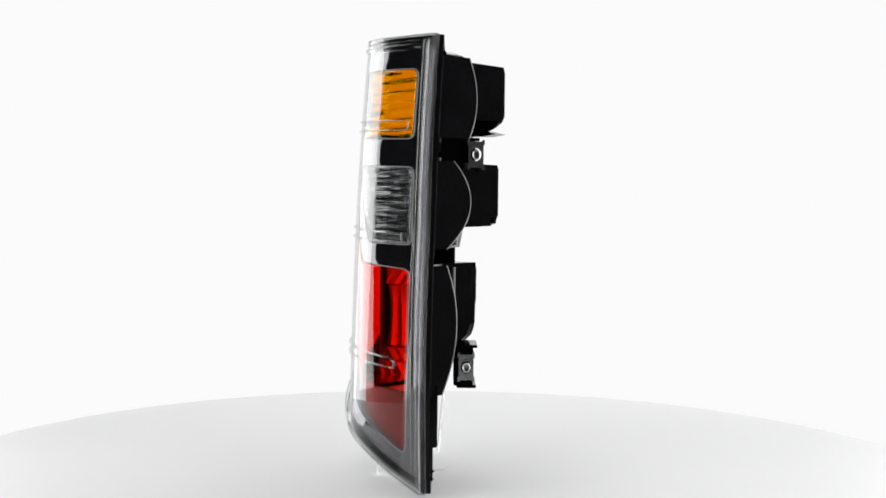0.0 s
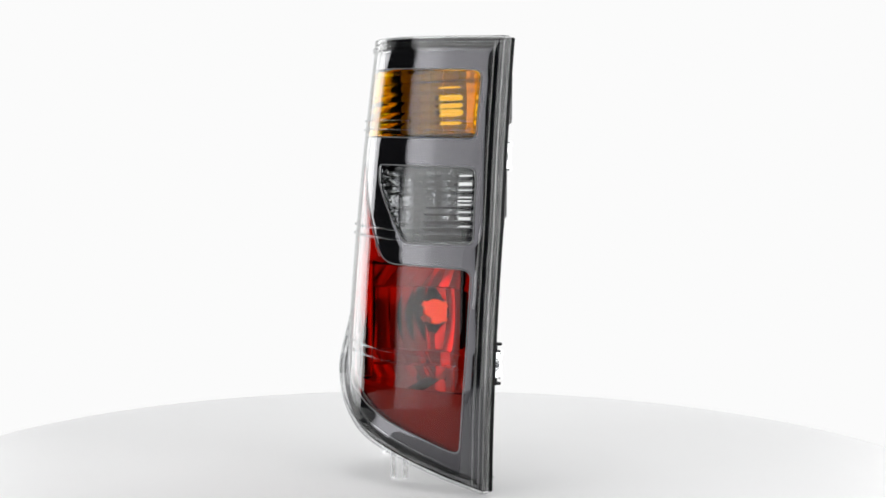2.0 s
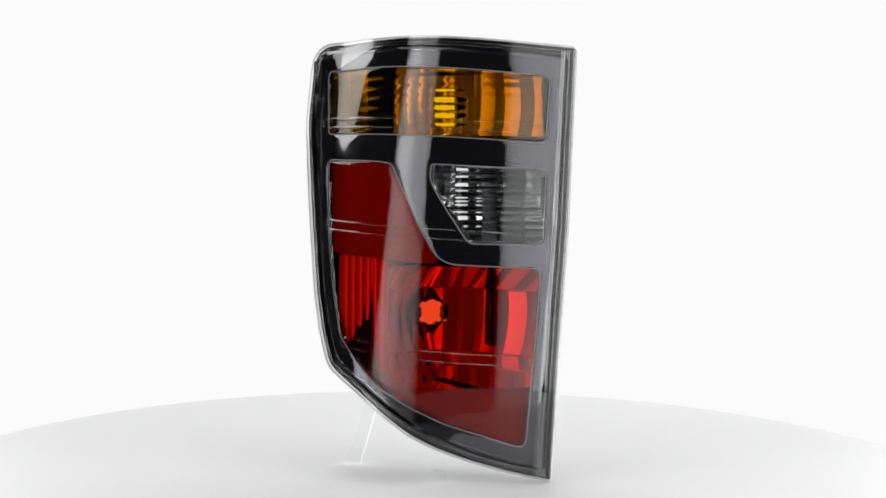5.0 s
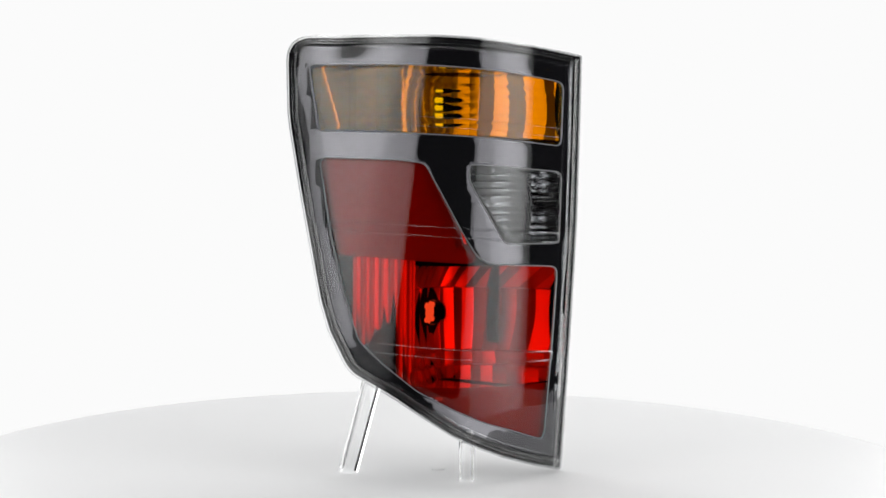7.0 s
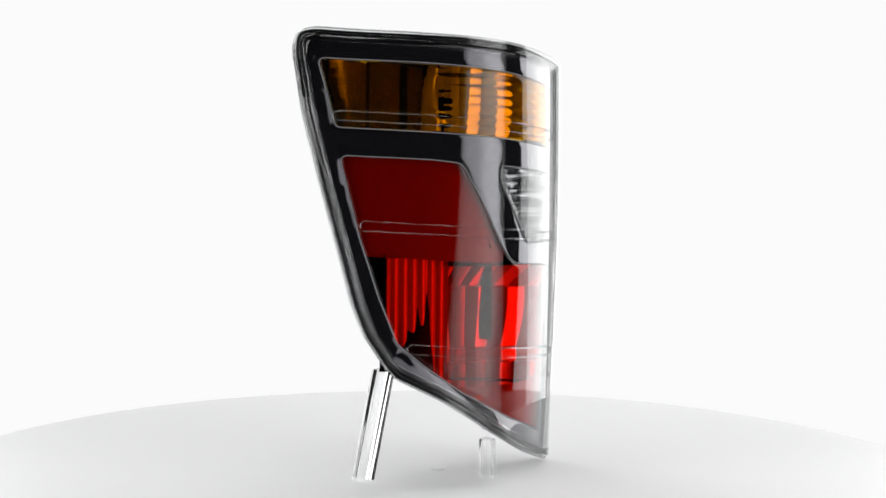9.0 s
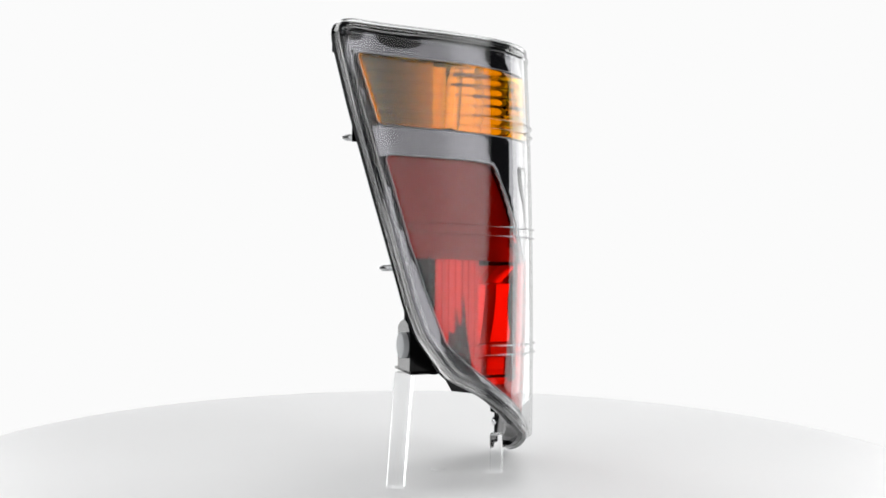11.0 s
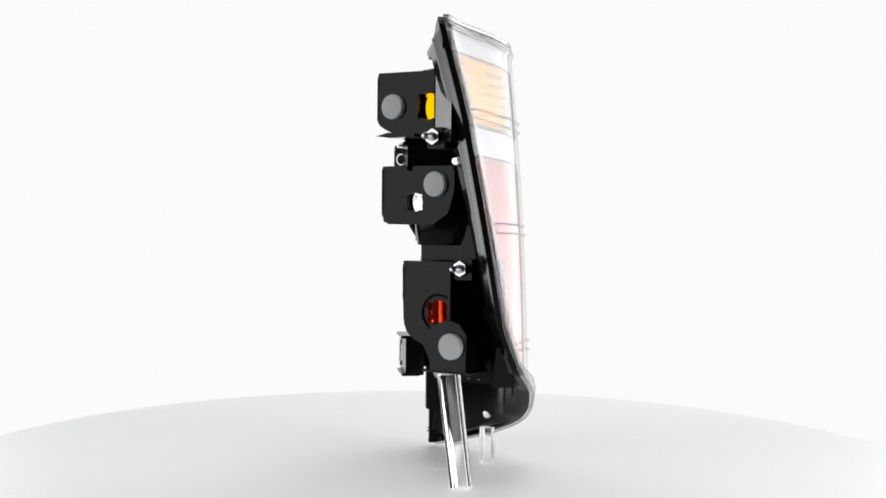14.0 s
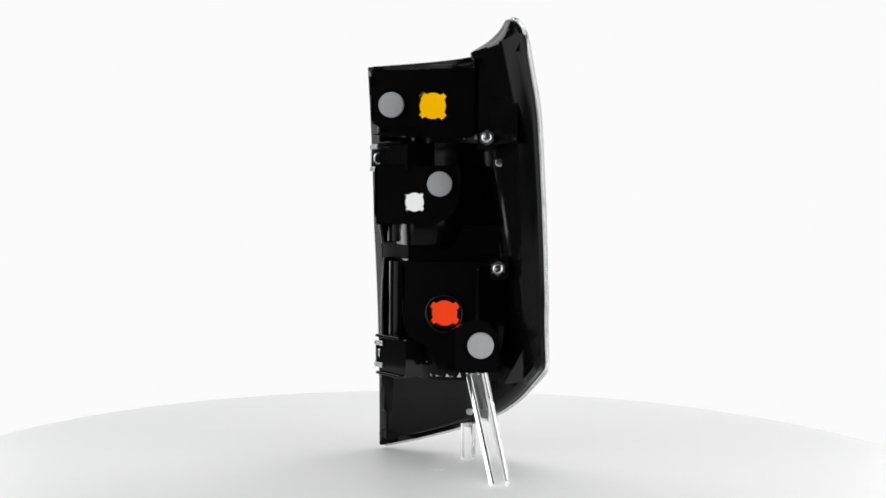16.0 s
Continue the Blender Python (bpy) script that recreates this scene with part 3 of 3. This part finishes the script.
def chamber_lip(u, z0, z1, zc, n_rear, bow, r=0.0011):
    """The rounded lip along the rear edge of a chamber wall."""
    vs, fs, m = [], [], 24
    for k in range(m + 1):
        z = z0 + (z1 - z0) * k / m
        n = n_rear - bow * (z - zc) ** 2
        slope = -2 * bow * (z - zc)
        d = Vector((1, -slope)).normalized()
        for j in range(8):
            a = 2 * math.pi * j / 8
            vs.append(rear(u + r * math.cos(a), z + d.y * r * math.sin(a), n + d.x * r * math.sin(a)))
    for k in range(m):
        for j in range(8):
            i = (j + 1) % 8
            fs.append((k * 8 + j, k * 8 + i, k * 8 + 8 + i, k * 8 + 8 + j))
    return vs, fs


for spot in ((-0.0692, 0.333, 0.4095, 0.371, -0.0310, 8.0), (-0.0692, 0.229, 0.311, 0.273, -0.0390, 18.0), (-0.0672, 0.092, 0.2130, 0.157, -0.0560, 5.0)):
    part("chamber_lip", chamber_lip(*spot), M_LIP, lamp, "worn grey lip of a chamber wall")


def socket_plate(outer, uc, zc, r, n0, n1, tabs):
    """A flat plate with a bayonet opening cut through it."""
    count = 64
    inner = []
    for k in range(count):
        a = 2 * math.pi * k / count
        w = r
        for t, width, grow in tabs:
            if abs((math.degrees(a) - t + 180) % 360 - 180) < width:
                w = r + grow
        inner.append((uc + w * math.cos(a), zc + w * math.sin(a)))
    ring = []
    m = len(outer)
    for k in range(count):
        a = 2 * math.pi * k / count
        d = Vector((math.cos(a), math.sin(a)))
        best = None
        for i in range(m):
            p, q = Vector(outer[i]) - Vector((uc, zc)), Vector(outer[(i + 1) % m]) - Vector((uc, zc))
            e = q - p
            den = d.x * e.y - d.y * e.x
            if abs(den) < 1e-12:
                continue
            s, v = (p.x * e.y - p.y * e.x) / den, (p.x * d.y - p.y * d.x) / den
            if s > 0 and -1e-6 <= v <= 1 + 1e-6 and (best is None or s > best):
                best = s
        ring.append((uc + d.x * best, zc + d.y * best))
    rows = [[rear(u, z, n) for u, z in loop] for loop, n in ((inner, n0), (ring, n0), (ring, n1), (inner, n1), (inner, n0))]
    return band(rows)


def box_side(a, b, outline, thick=0.003):
    """The flat side of a socket box between two places (u, n); outline in (share of the way, z)."""
    def put(k, z, d):
        return rear(a[0] + (b[0] - a[0]) * k + d, z, a[1] + (b[1] - a[1]) * k)
    return prism(outline, 0.0, thick, put)


part("socket_box", box_side((-0.0680, -0.0450), (-0.0705, 0.0125), [(0, 0.351), (0.90, 0.353), (0.97, 0.3545), (1.0, 0.359), (1.0, 0.378), (0.985, 0.379), (0.985, 0.385), (1.0, 0.386), (1.0, 0.400), (0.97, 0.404), (0.0, 0.406)]), M_HOUSING, lamp, "black side of the upper socket box", angle=25)
part("socket_box", box_side((-0.0645, -0.0450), (-0.0668, 0.0085), [(0, 0.249), (0.80, 0.250), (0.81, 0.258), (0.97, 0.2585), (1.0, 0.262), (1.0, 0.306), (0.96, 0.3095), (0.0, 0.3105)]), M_HOUSING, lamp, "black side of the middle socket box", angle=25)
part("socket_box", box_side((-0.0345, -0.0500), (-0.0375, 0.0120), [(0, 0.130), (0.45, 0.133), (0.66, 0.138), (0.82, 0.147), (0.94, 0.160), (1.0, 0.175), (1.0, 0.208), (0.96, 0.212), (0.0, 0.2135)]), M_HOUSING, lamp, "black side of the lower socket box", angle=25)
part("box_roof", prism([(-0.0697, 0.0118), (-0.0675, -0.045), (0.03, -0.045), (0.03, 0.0118)], 0.4035, 0.4060, lambda a, b, d: rear(a, d, b)), M_HOUSING, lamp, angle=25)
part("box_roof", prism([(-0.0660, 0.0078), (-0.0640, -0.045), (0.02, -0.045), (0.02, 0.0078)], 0.3075, 0.3100, lambda a, b, d: rear(a, d, b)), M_HOUSING, lamp, angle=25)
part("box_roof", prism([(-0.0370, 0.0115), (-0.0290, -0.050), (0.05, -0.02), (0.05, 0.0115)], 0.2105, 0.2130, lambda a, b, d: rear(a, d, b)), M_HOUSING, lamp, angle=25)

part("rear_web", prism(rounded(-0.035, 0.2125, 0.060, 0.2500, 0.002), -0.022, -0.019, lambda a, b, d: rear(a, b, d)), M_HOUSING, lamp, "flat black web between two socket boxes", angle=25)

corner = [(-0.046 + 0.013 * math.cos(radians(a)), -0.052 + 0.013 * math.sin(radians(a))) for a in range(80, 191, 10)] + [(-0.046, -0.052)]
for z0, z1, du in ((0.1340, 0.2105, 0.0), (0.2320, 0.2500, -0.002)):
    part("chamber_corner", prism(corner, z0, z1, lambda a, b, d, du=du: rear(a + du, d, b)), M_HOUSING, lamp, "rounded glossy corner of a chamber", angle=40)
part("locating_tab", prism(rounded(0.0140, 0.4080, 0.0225, 0.4240, 0.002), 0.1450, 0.1548, lambda a, b, d: Vector((a, d, b))), M_HOUSING, lamp, "small black tab on the housing's edge", angle=25)

TABS = ((42, 12, 0.0036), (135, 14, 0.0034), (222, 11, 0.0034), (315, 15, 0.0036))
chamfer = [(-0.0705, 0.354), (-0.058, 0.346), (-0.03, 0.338), (0.030, 0.338), (0.034, 0.345), (0.034, 0.404)] + rounded(-0.0705, 0.380, -0.0565, 0.405, 0.004)[3:8]
part("socket_plate", socket_plate(chamfer, -0.008, 0.370, 0.0133, 0.0075, 0.0125, TABS), M_HOUSING, lamp, "black plate round the amber bulb opening", angle=25)
notched = [(-0.0668, 0.260), (-0.065, 0.258), (-0.064, 0.251), (-0.005, 0.250), (0.014, 0.262), (0.021, 0.285), (0.021, 0.309), (-0.065, 0.309), (-0.0668, 0.307)]
part("socket_plate", socket_plate(notched, -0.026, 0.273, 0.0096, 0.0035, 0.0085, ((45, 10, 0.0024), (140, 10, 0.0024), (225, 10, 0.0024), (318, 10, 0.0024))), M_HOUSING, lamp, "black plate round the clear bulb opening", angle=25)
curved = [(-0.036, 0.150), (-0.032, 0.140), (-0.024, 0.133), (-0.012, 0.128), (0.0, 0.104), (0.051, 0.104), (0.055, 0.110), (0.055, 0.205), (0.050, 0.212), (-0.036, 0.212), (-0.038, 0.210)]
part("socket_plate", socket_plate(curved, 0.006, 0.161, 0.0130, 0.004, 0.012, ((34, 12, 0.0034), (146, 13, 0.0032), (216, 12, 0.0032), (327, 15, 0.0036))), M_HOUSING, lamp, "black plate round the red bulb opening", angle=25)
for u, z, n, r in ((0.006, 0.161, 0.0100, 0.0185),):
    ring = lambda a, b, d, u=u, z=z, n=n: rear(u + a, z + b, n + d)
    rings = [[ring(q * math.cos(2 * math.pi * k / 40), q * math.sin(2 * math.pi * k / 40), d) for k in range(40)] for q, d in ((r + 0.0012, -0.003), (r + 0.0012, 0.003), (r, 0.0036), (r - 0.0012, 0.003), (r - 0.0012, -0.003))]
    part("socket_collar", band(rings), M_HOUSING, lamp, "raised collar round a bulb opening")

part("lower_fin", join(prism(rounded(-0.020, 0.044, -0.0010, 0.103, 0.002), -0.112, -0.106, lambda a, b, d: Vector((a, d, b))),
                       prism(rounded(-0.020, 0.012, -0.0050, 0.101, 0.002), -0.114, -0.108, lambda a, b, d: Vector((a, d, b)))), M_HOUSING, lamp, angle=25)
# lower box that carries the vent and rests on the tall post
roof = [(0.020, 0.1075), (0.060, 0.1075), (0.061, 0.1450), (0.053, 0.1550), (0.041, 0.1590), (0.028, 0.1550), (0.020, 0.150)]
part("vent_box", prism(roof, 0.0115, 0.050, lambda a, b, d: rear(a, b, d)), M_HOUSING, lamp, "black box round the lower vent", angle=25)
part("box_ledge", prism(rounded(0.010, 0.1068, 0.064, 0.1090, 0.0008), 0.0115, 0.050, lambda a, b, d: rear(a, b, d)), M_HOUSING, lamp, angle=25)


part("fin", prism(rounded(0.0115, 0.1560, 0.0500, 0.2080, 0.0015), 0.0395, 0.0425, lambda n, z, d: rear(d, z, n)), M_HOUSING, lamp, "thin black fin above the lower vent", angle=25)


def vent(u, z, n, r=0.0128):
    return lathe([(r, -0.004), (r, 0.0042), (r - 0.0006, 0.0052), (r - 0.0016, 0.0056)], lambda a, b, d: rear(u + a, z + b, n + d), 36)


for spot in ((-0.0495, 0.3705, 0.0125), (0.0, 0.2914, 0.0085), (0.045, 0.1335, 0.0500)):
    part("vent_plug", vent(*spot), M_VENT, lamp, "round grey vent plug")


def stud(u, z, n0, base):
    boss = part("stud_boss", prism(rounded(u - 0.009, z - 0.011, u + 0.010, z + 0.009, 0.002), base, n0, lambda a, b, d: rear(a, b, d)), M_HOUSING, lamp, angle=25)
    hexa = [(u + 0.0074 * math.cos(math.pi * (k + 0.5) / 3), z + 0.0074 * math.sin(math.pi * (k + 0.5) / 3)) for k in range(6)]
    nut = part("hex_nut", prism(hexa, n0, n0 + 0.0062, lambda a, b, d: rear(a, b, d)), M_ZINC, boss, "zinc hexagonal nut", angle=20)
    rows = [(0.0046, 0.0), (0.0046, 0.0085)]
    for k in range(6):
        rows += [(0.0034, 0.0090 + k * 0.0016), (0.0028, 0.0098 + k * 0.0016)]
    rows += [(0.0030, 0.0190), (0.0010, 0.0225)]
    part("threaded_stud", lathe(rows, lambda a, b, d: rear(u + a, z + b, n0 + d), 20), M_ZINC, boss, "threaded zinc stud", angle=60)


stud(0.0510, 0.3330, 0.0935, 0.060)
stud(0.0615, 0.2097, 0.0590, 0.000)


# side arms with spring clips, on the straight edge
def straight(a, b, d):
    return Vector((a, d, b))


def clip_arm(x0, x1, z0, z1, cx, cz):
    arm = part("clip_arm", join(prism(rounded(x0, z0, x1, z1, 0.0015), -0.062, -0.012, straight),
                                prism(rounded(x0 + 0.003, z0 - 0.002, x1 + 0.003, z0 + 0.001, 0.001), -0.064, -0.02, straight),
                                prism(rounded(x0 + 0.003, z1 - 0.001, x1 + 0.004, z1 + 0.002, 0.001), -0.064, -0.02, straight)), M_HOUSING, lamp, "black bracket arm", angle=25)
    outer = rounded(cx - 0.0070, cz - 0.0125, cx + 0.0070, cz + 0.0125, 0.0012)
    count, plate = 32, []
    rows = []
    for loop, d in ((1, -0.0700), (0, -0.0700), (0, -0.0685), (1, -0.0685), (1, -0.0700)):
        row = []
        for k in range(count):
            a = 2 * math.pi * k / count
            c, s = math.cos(a), math.sin(a)
            if loop == 0:
                q = min(0.0072 / max(abs(c), 1e-6), 0.0125 / max(abs(s), 1e-6))
                row.append(straight(cx + c * q, cz + s * q, d))
            else:
                row.append(straight(cx + 0.0050 * c, cz + 0.0062 * s, d))
        rows.append(row)
    plate = band(rows)
    tabs = [prism(rounded(cx + sx * 0.0070 - 0.0012, cz + sz * 0.0115 - 0.0025, cx + sx * 0.0070 + 0.0012, cz + sz * 0.0115 + 0.0025, 0.0006), -0.0705, -0.055, straight) for sx in (-1, 1) for sz in (-1, 1)]
    clip = part("spring_clip", join(plate, *tabs), M_ZINC, arm, "zinc spring clip", angle=25)
    part("clip_nut", lathe([(0.0042, -0.066), (0.0042, -0.0712), (0.0034, -0.0716), (0.0024, -0.0712), (0.0024, -0.067)], lambda a, b, d: straight(cx + a, cz + b * 1.2, d), 24), M_ZINC, clip)


clip_arm(0.000, 0.0330, 0.3050, 0.3330, 0.0335, 0.3187)
clip_arm(0.014, 0.0330, 0.0950, 0.1330, 0.0260, 0.1139)
part("flap", prism([(-0.067, 0.3405), (-0.052, 0.3440), (-0.020, 0.3425), (-0.020, 0.3395), (-0.050, 0.3385)], 0.004, 0.020, lambda a, b, d: rear(a, b, d)), M_HOUSING, lamp, "thin black guide flap", angle=25)


def screw(p, axis, name="screw"):
    q = axis.to_track_quat("Z", "Y").to_matrix()
    put = lambda a, b, d: Vector(p) + q @ Vector((a, b, d))
    return part(name, join(lathe([(0.0042, 0.0), (0.0042, 0.0014), (0.0030, 0.0024)], put, 20), lathe([(0.0012, 0.0), (0.0012, 0.0030)], put, 6)), M_ZINC, lamp, "small zinc screw", angle=25)


screw((-0.0545, -0.0200, 0.0520), AX_N)
screw((housing_x(0.0960, 0.3113), 0.0960, 0.3113), AX_N)


# moulded approval mark on the lower border of the bezel: plain bars
def bar(y0, y1, z0, z1):
    vs, fs = [], []
    for i in range(7):
        y = y0 + (y1 - y0) * i / 6
        z = (z0 + z1) / 2
        for dz in (-1, 1):
            vs.append(Vector((front_x(y, z) - 0.0006, y, z + dz * abs(z1 - z0) / 2)))
    for i in range(6):
        fs.append((2 * i, 2 * i + 2, 2 * i + 3, 2 * i + 1))
    return vs, fs


part("moulded_mark", join(bar(0.022, 0.012, 0.0835, 0.0868), bar(0.010, 0.003, 0.0835, 0.0868)), M_INK, lamp, "small pale moulded marking")

# ---- acrylic posts ----


def post(bottom, top, angle, wb, wt, name="acrylic_post", label=""):
    ob = tagged(new(name), label, "display post", group="acrylic posts")
    c, s = math.cos(radians(angle)), math.sin(radians(angle))

    def ring(p, w, grow=0.0):
        return [Vector((p[0] + c * a - s * b, p[1] + s * a + c * b, p[2])) for a, b in rounded(-w[0] / 2 - grow, -w[1] / 2 - grow, w[0] / 2 + grow, w[1] / 2 + grow, 0.0008, 2)]
    rows = [ring(bottom, wb, -0.0004), ring((bottom[0], bottom[1], bottom[2] + 0.0005), wb), ring((top[0], top[1], top[2] - 0.0005), wt), ring(top, wt, -0.0004)]
    vs, fs = band(rows)
    n = len(rows[0])
    part("rod", (vs, fs + [tuple(range(n)), tuple(range(3 * n, 4 * n))]), M_ACRYLIC, ob, angle=25).visible_shadow = False
    return ob


tall_post = post((-0.0095, 0.0920, -0.0006), (0.0000, 0.0645, 0.1066), 25, (0.0170, 0.0150), (0.0175, 0.0155), label="tall leaning clear acrylic post under the lamp")
short_post = post((-0.0550, -0.0235, -0.0006), (-0.0550, -0.0235, 0.0386), 20, (0.0120, 0.0120), (0.0120, 0.0120), label="short clear acrylic post under the lamp")

# ---- turntable ----
turntable = tagged(new("turntable"), "round white laminate turntable with a grey sheen", "turntable")
part("tabletop", lathe([(0.520, -0.040), (0.530, -0.036), (0.532, -0.020), (0.532, -0.004), (0.5305, -0.001), (0.528, 0.0)], lambda a, b, d: Vector((a, b, d)), 160), M_TABLE, turntable)
part("centre_cap", lathe([(0.0075, 0.0), (0.0075, 0.0006), (0.0060, 0.0011)], lambda a, b, d: Vector((a, b, d)), 32), M_TABLE, turntable)
part("pedestal", lathe([(0.26, -0.80), (0.26, -0.78), (0.06, -0.75), (0.06, -0.06), (0.20, -0.041)], lambda a, b, d: Vector((a, b, d)), 48), M_FABRIC, turntable)


# ---- studio ----
def arc_wall(radius, a0, a1, z0, z1, thick=0.02, n=48):
    vs, fs = [], []
    for k in range(n + 1):
        a = radians(a0 + (a1 - a0) * k / n)
        d = Vector((math.sin(a), -math.cos(a), 0))
        for r in (radius, radius + thick):
            for z in (z0, z1):
                vs.append(d * r + Vector((0, 0, z)))
    for k in range(n):
        i, j = 4 * k, 4 * k + 4
        fs += [(i, j, j + 1, i + 1), (i + 2, i + 3, j + 3, j + 2), (i, i + 2, j + 2, j), (i + 1, j + 1, j + 3, i + 3)]
    return vs, fs


tagged(part("backdrop", arc_wall(2.75, 147, 213, -0.78, 2.6), M_BACKDROP), "seamless white studio backdrop, its lighting put in as glow", "backdrop", kind="structure")


def slab(x0, x1, y0, y1, z0, z1):
    return prism([(x0, y0), (x1, y0), (x1, y1), (x0, y1)], z0, z1, lambda a, b, d: Vector((a, b, d)))


tagged(part("floor", slab(-4, 4, -4, 4, -0.9, -0.8), M_STUDIO, smooth=False), "dark painted studio floor", "floor", kind="structure")
tagged(part("ceiling", slab(-4, 4, -4, 4, 2.8, 2.9), M_STUDIO, smooth=False), "dark studio ceiling", "ceiling", kind="structure")
for nm, s in (("wall_north", (-4, 4, 4, 4.1)), ("wall_south", (-4, 4, -4.1, -4)), ("wall_east", (4, 4.1, -4, 4)), ("wall_west", (-4.1, -4, -4, 4))):
    tagged(part(nm, slab(*s, -0.8, 2.8), M_STUDIO, smooth=False), "dark painted studio wall", "wall", kind="structure")


def softbox(a0, a1, dist, z0, z1, m):
    """An upright softbox seen between two bearings from the table."""
    def at(a, z, d=dist):
        mid = radians((a0 + a1) / 2)
        k = d / math.cos(radians(a) - mid)
        return Vector((math.sin(radians(a)) * k, -math.cos(radians(a)) * k, z))
    ob = tagged(new("softbox"), "large upright white studio softbox", "softbox", group="softboxes")
    cols = 24
    vs = [at(a0 + (a1 - a0) * i / cols, z) for i in range(cols + 1) for z in (z0, z1)]
    cloth = part("diffuser", (vs, [(2 * i, 2 * i + 2, 2 * i + 3, 2 * i + 1) for i in range(cols)]), m, ob, smooth=False)
    across = cloth.data.attributes.new("across", "FLOAT", "POINT")
    w = at(a1, z0) - at(a0, z0)
    for v in cloth.data.vertices:
        across.data[v.index].value = (v.co - at(a0, z0)).dot(w) / w.length_squared
    nrm = Vector((math.sin(radians((a0 + a1) / 2)), -math.cos(radians((a0 + a1) / 2)), 0))
    vs = [at(a0, z0) + nrm * 0.004, at(a1, z0) + nrm * 0.004, at(a1, z1) + nrm * 0.004, at(a0, z1) + nrm * 0.004]
    c = sum(vs, Vector()) / 4
    vs += [c + (v - c) * 0.35 + nrm * 0.35 for v in vs]
    part("fabric_shell", (vs, [(0, 1, 5, 4), (1, 2, 6, 5), (2, 3, 7, 6), (3, 0, 4, 7), (4, 5, 6, 7)]), M_FABRIC, ob, smooth=False)
    foot = c + nrm * 0.30
    part("stand", lathe([(0.20, -0.80), (0.20, -0.78), (0.018, -0.76), (0.018, c.z - 0.1)], lambda a, b, d: Vector((foot.x + a, foot.y + b, d)), 20), M_FABRIC, ob)
    return ob


softbox(-76, -33, 1.45, -0.35, 1.35, M_SOFT_LEFT)
softbox(28, 78, 1.45, -0.35, 1.35, M_SOFT_RIGHT)
softbox(109, 149, 2.7, -0.6, 2.4, M_REAR)
softbox(-149, -120, 2.7, -0.6, 2.4, M_REAR)
overhead = tagged(new("overhead_softbox"), "square white softbox hung above the turntable", "softbox")
part("diffuser", ([(-0.8, -0.6, 2.0), (0.8, -0.6, 2.0), (0.8, 1.0, 2.0), (-0.8, 1.0, 2.0)], [(0, 3, 2, 1)]), M_TOP, overhead, smooth=False)
part("fabric_shell", ([(-0.8, -0.6, 2.005), (0.8, -0.6, 2.005), (0.8, 1.0, 2.005), (-0.8, 1.0, 2.005), (-0.3, -0.1, 2.3), (0.3, -0.1, 2.3), (0.3, 0.5, 2.3), (-0.3, 0.5, 2.3)],
                      [(0, 1, 5, 4), (1, 2, 6, 5), (2, 3, 7, 6), (3, 0, 4, 7), (4, 5, 6, 7)]), M_FABRIC, overhead, smooth=False)
part("hanger", lathe([(0.015, 2.3), (0.015, 2.8)], lambda a, b, d: Vector((a, 0.2 + b, d)), 12), M_FABRIC, overhead)


def motions():
    rows = [(k * 0.5, pose(0, 0, 0, 0, 0, turn(k * 0.5))) for k in range(33)]
    for thing in (lamp, tall_post, short_post, turntable):
        walk(thing, rows)


motions()
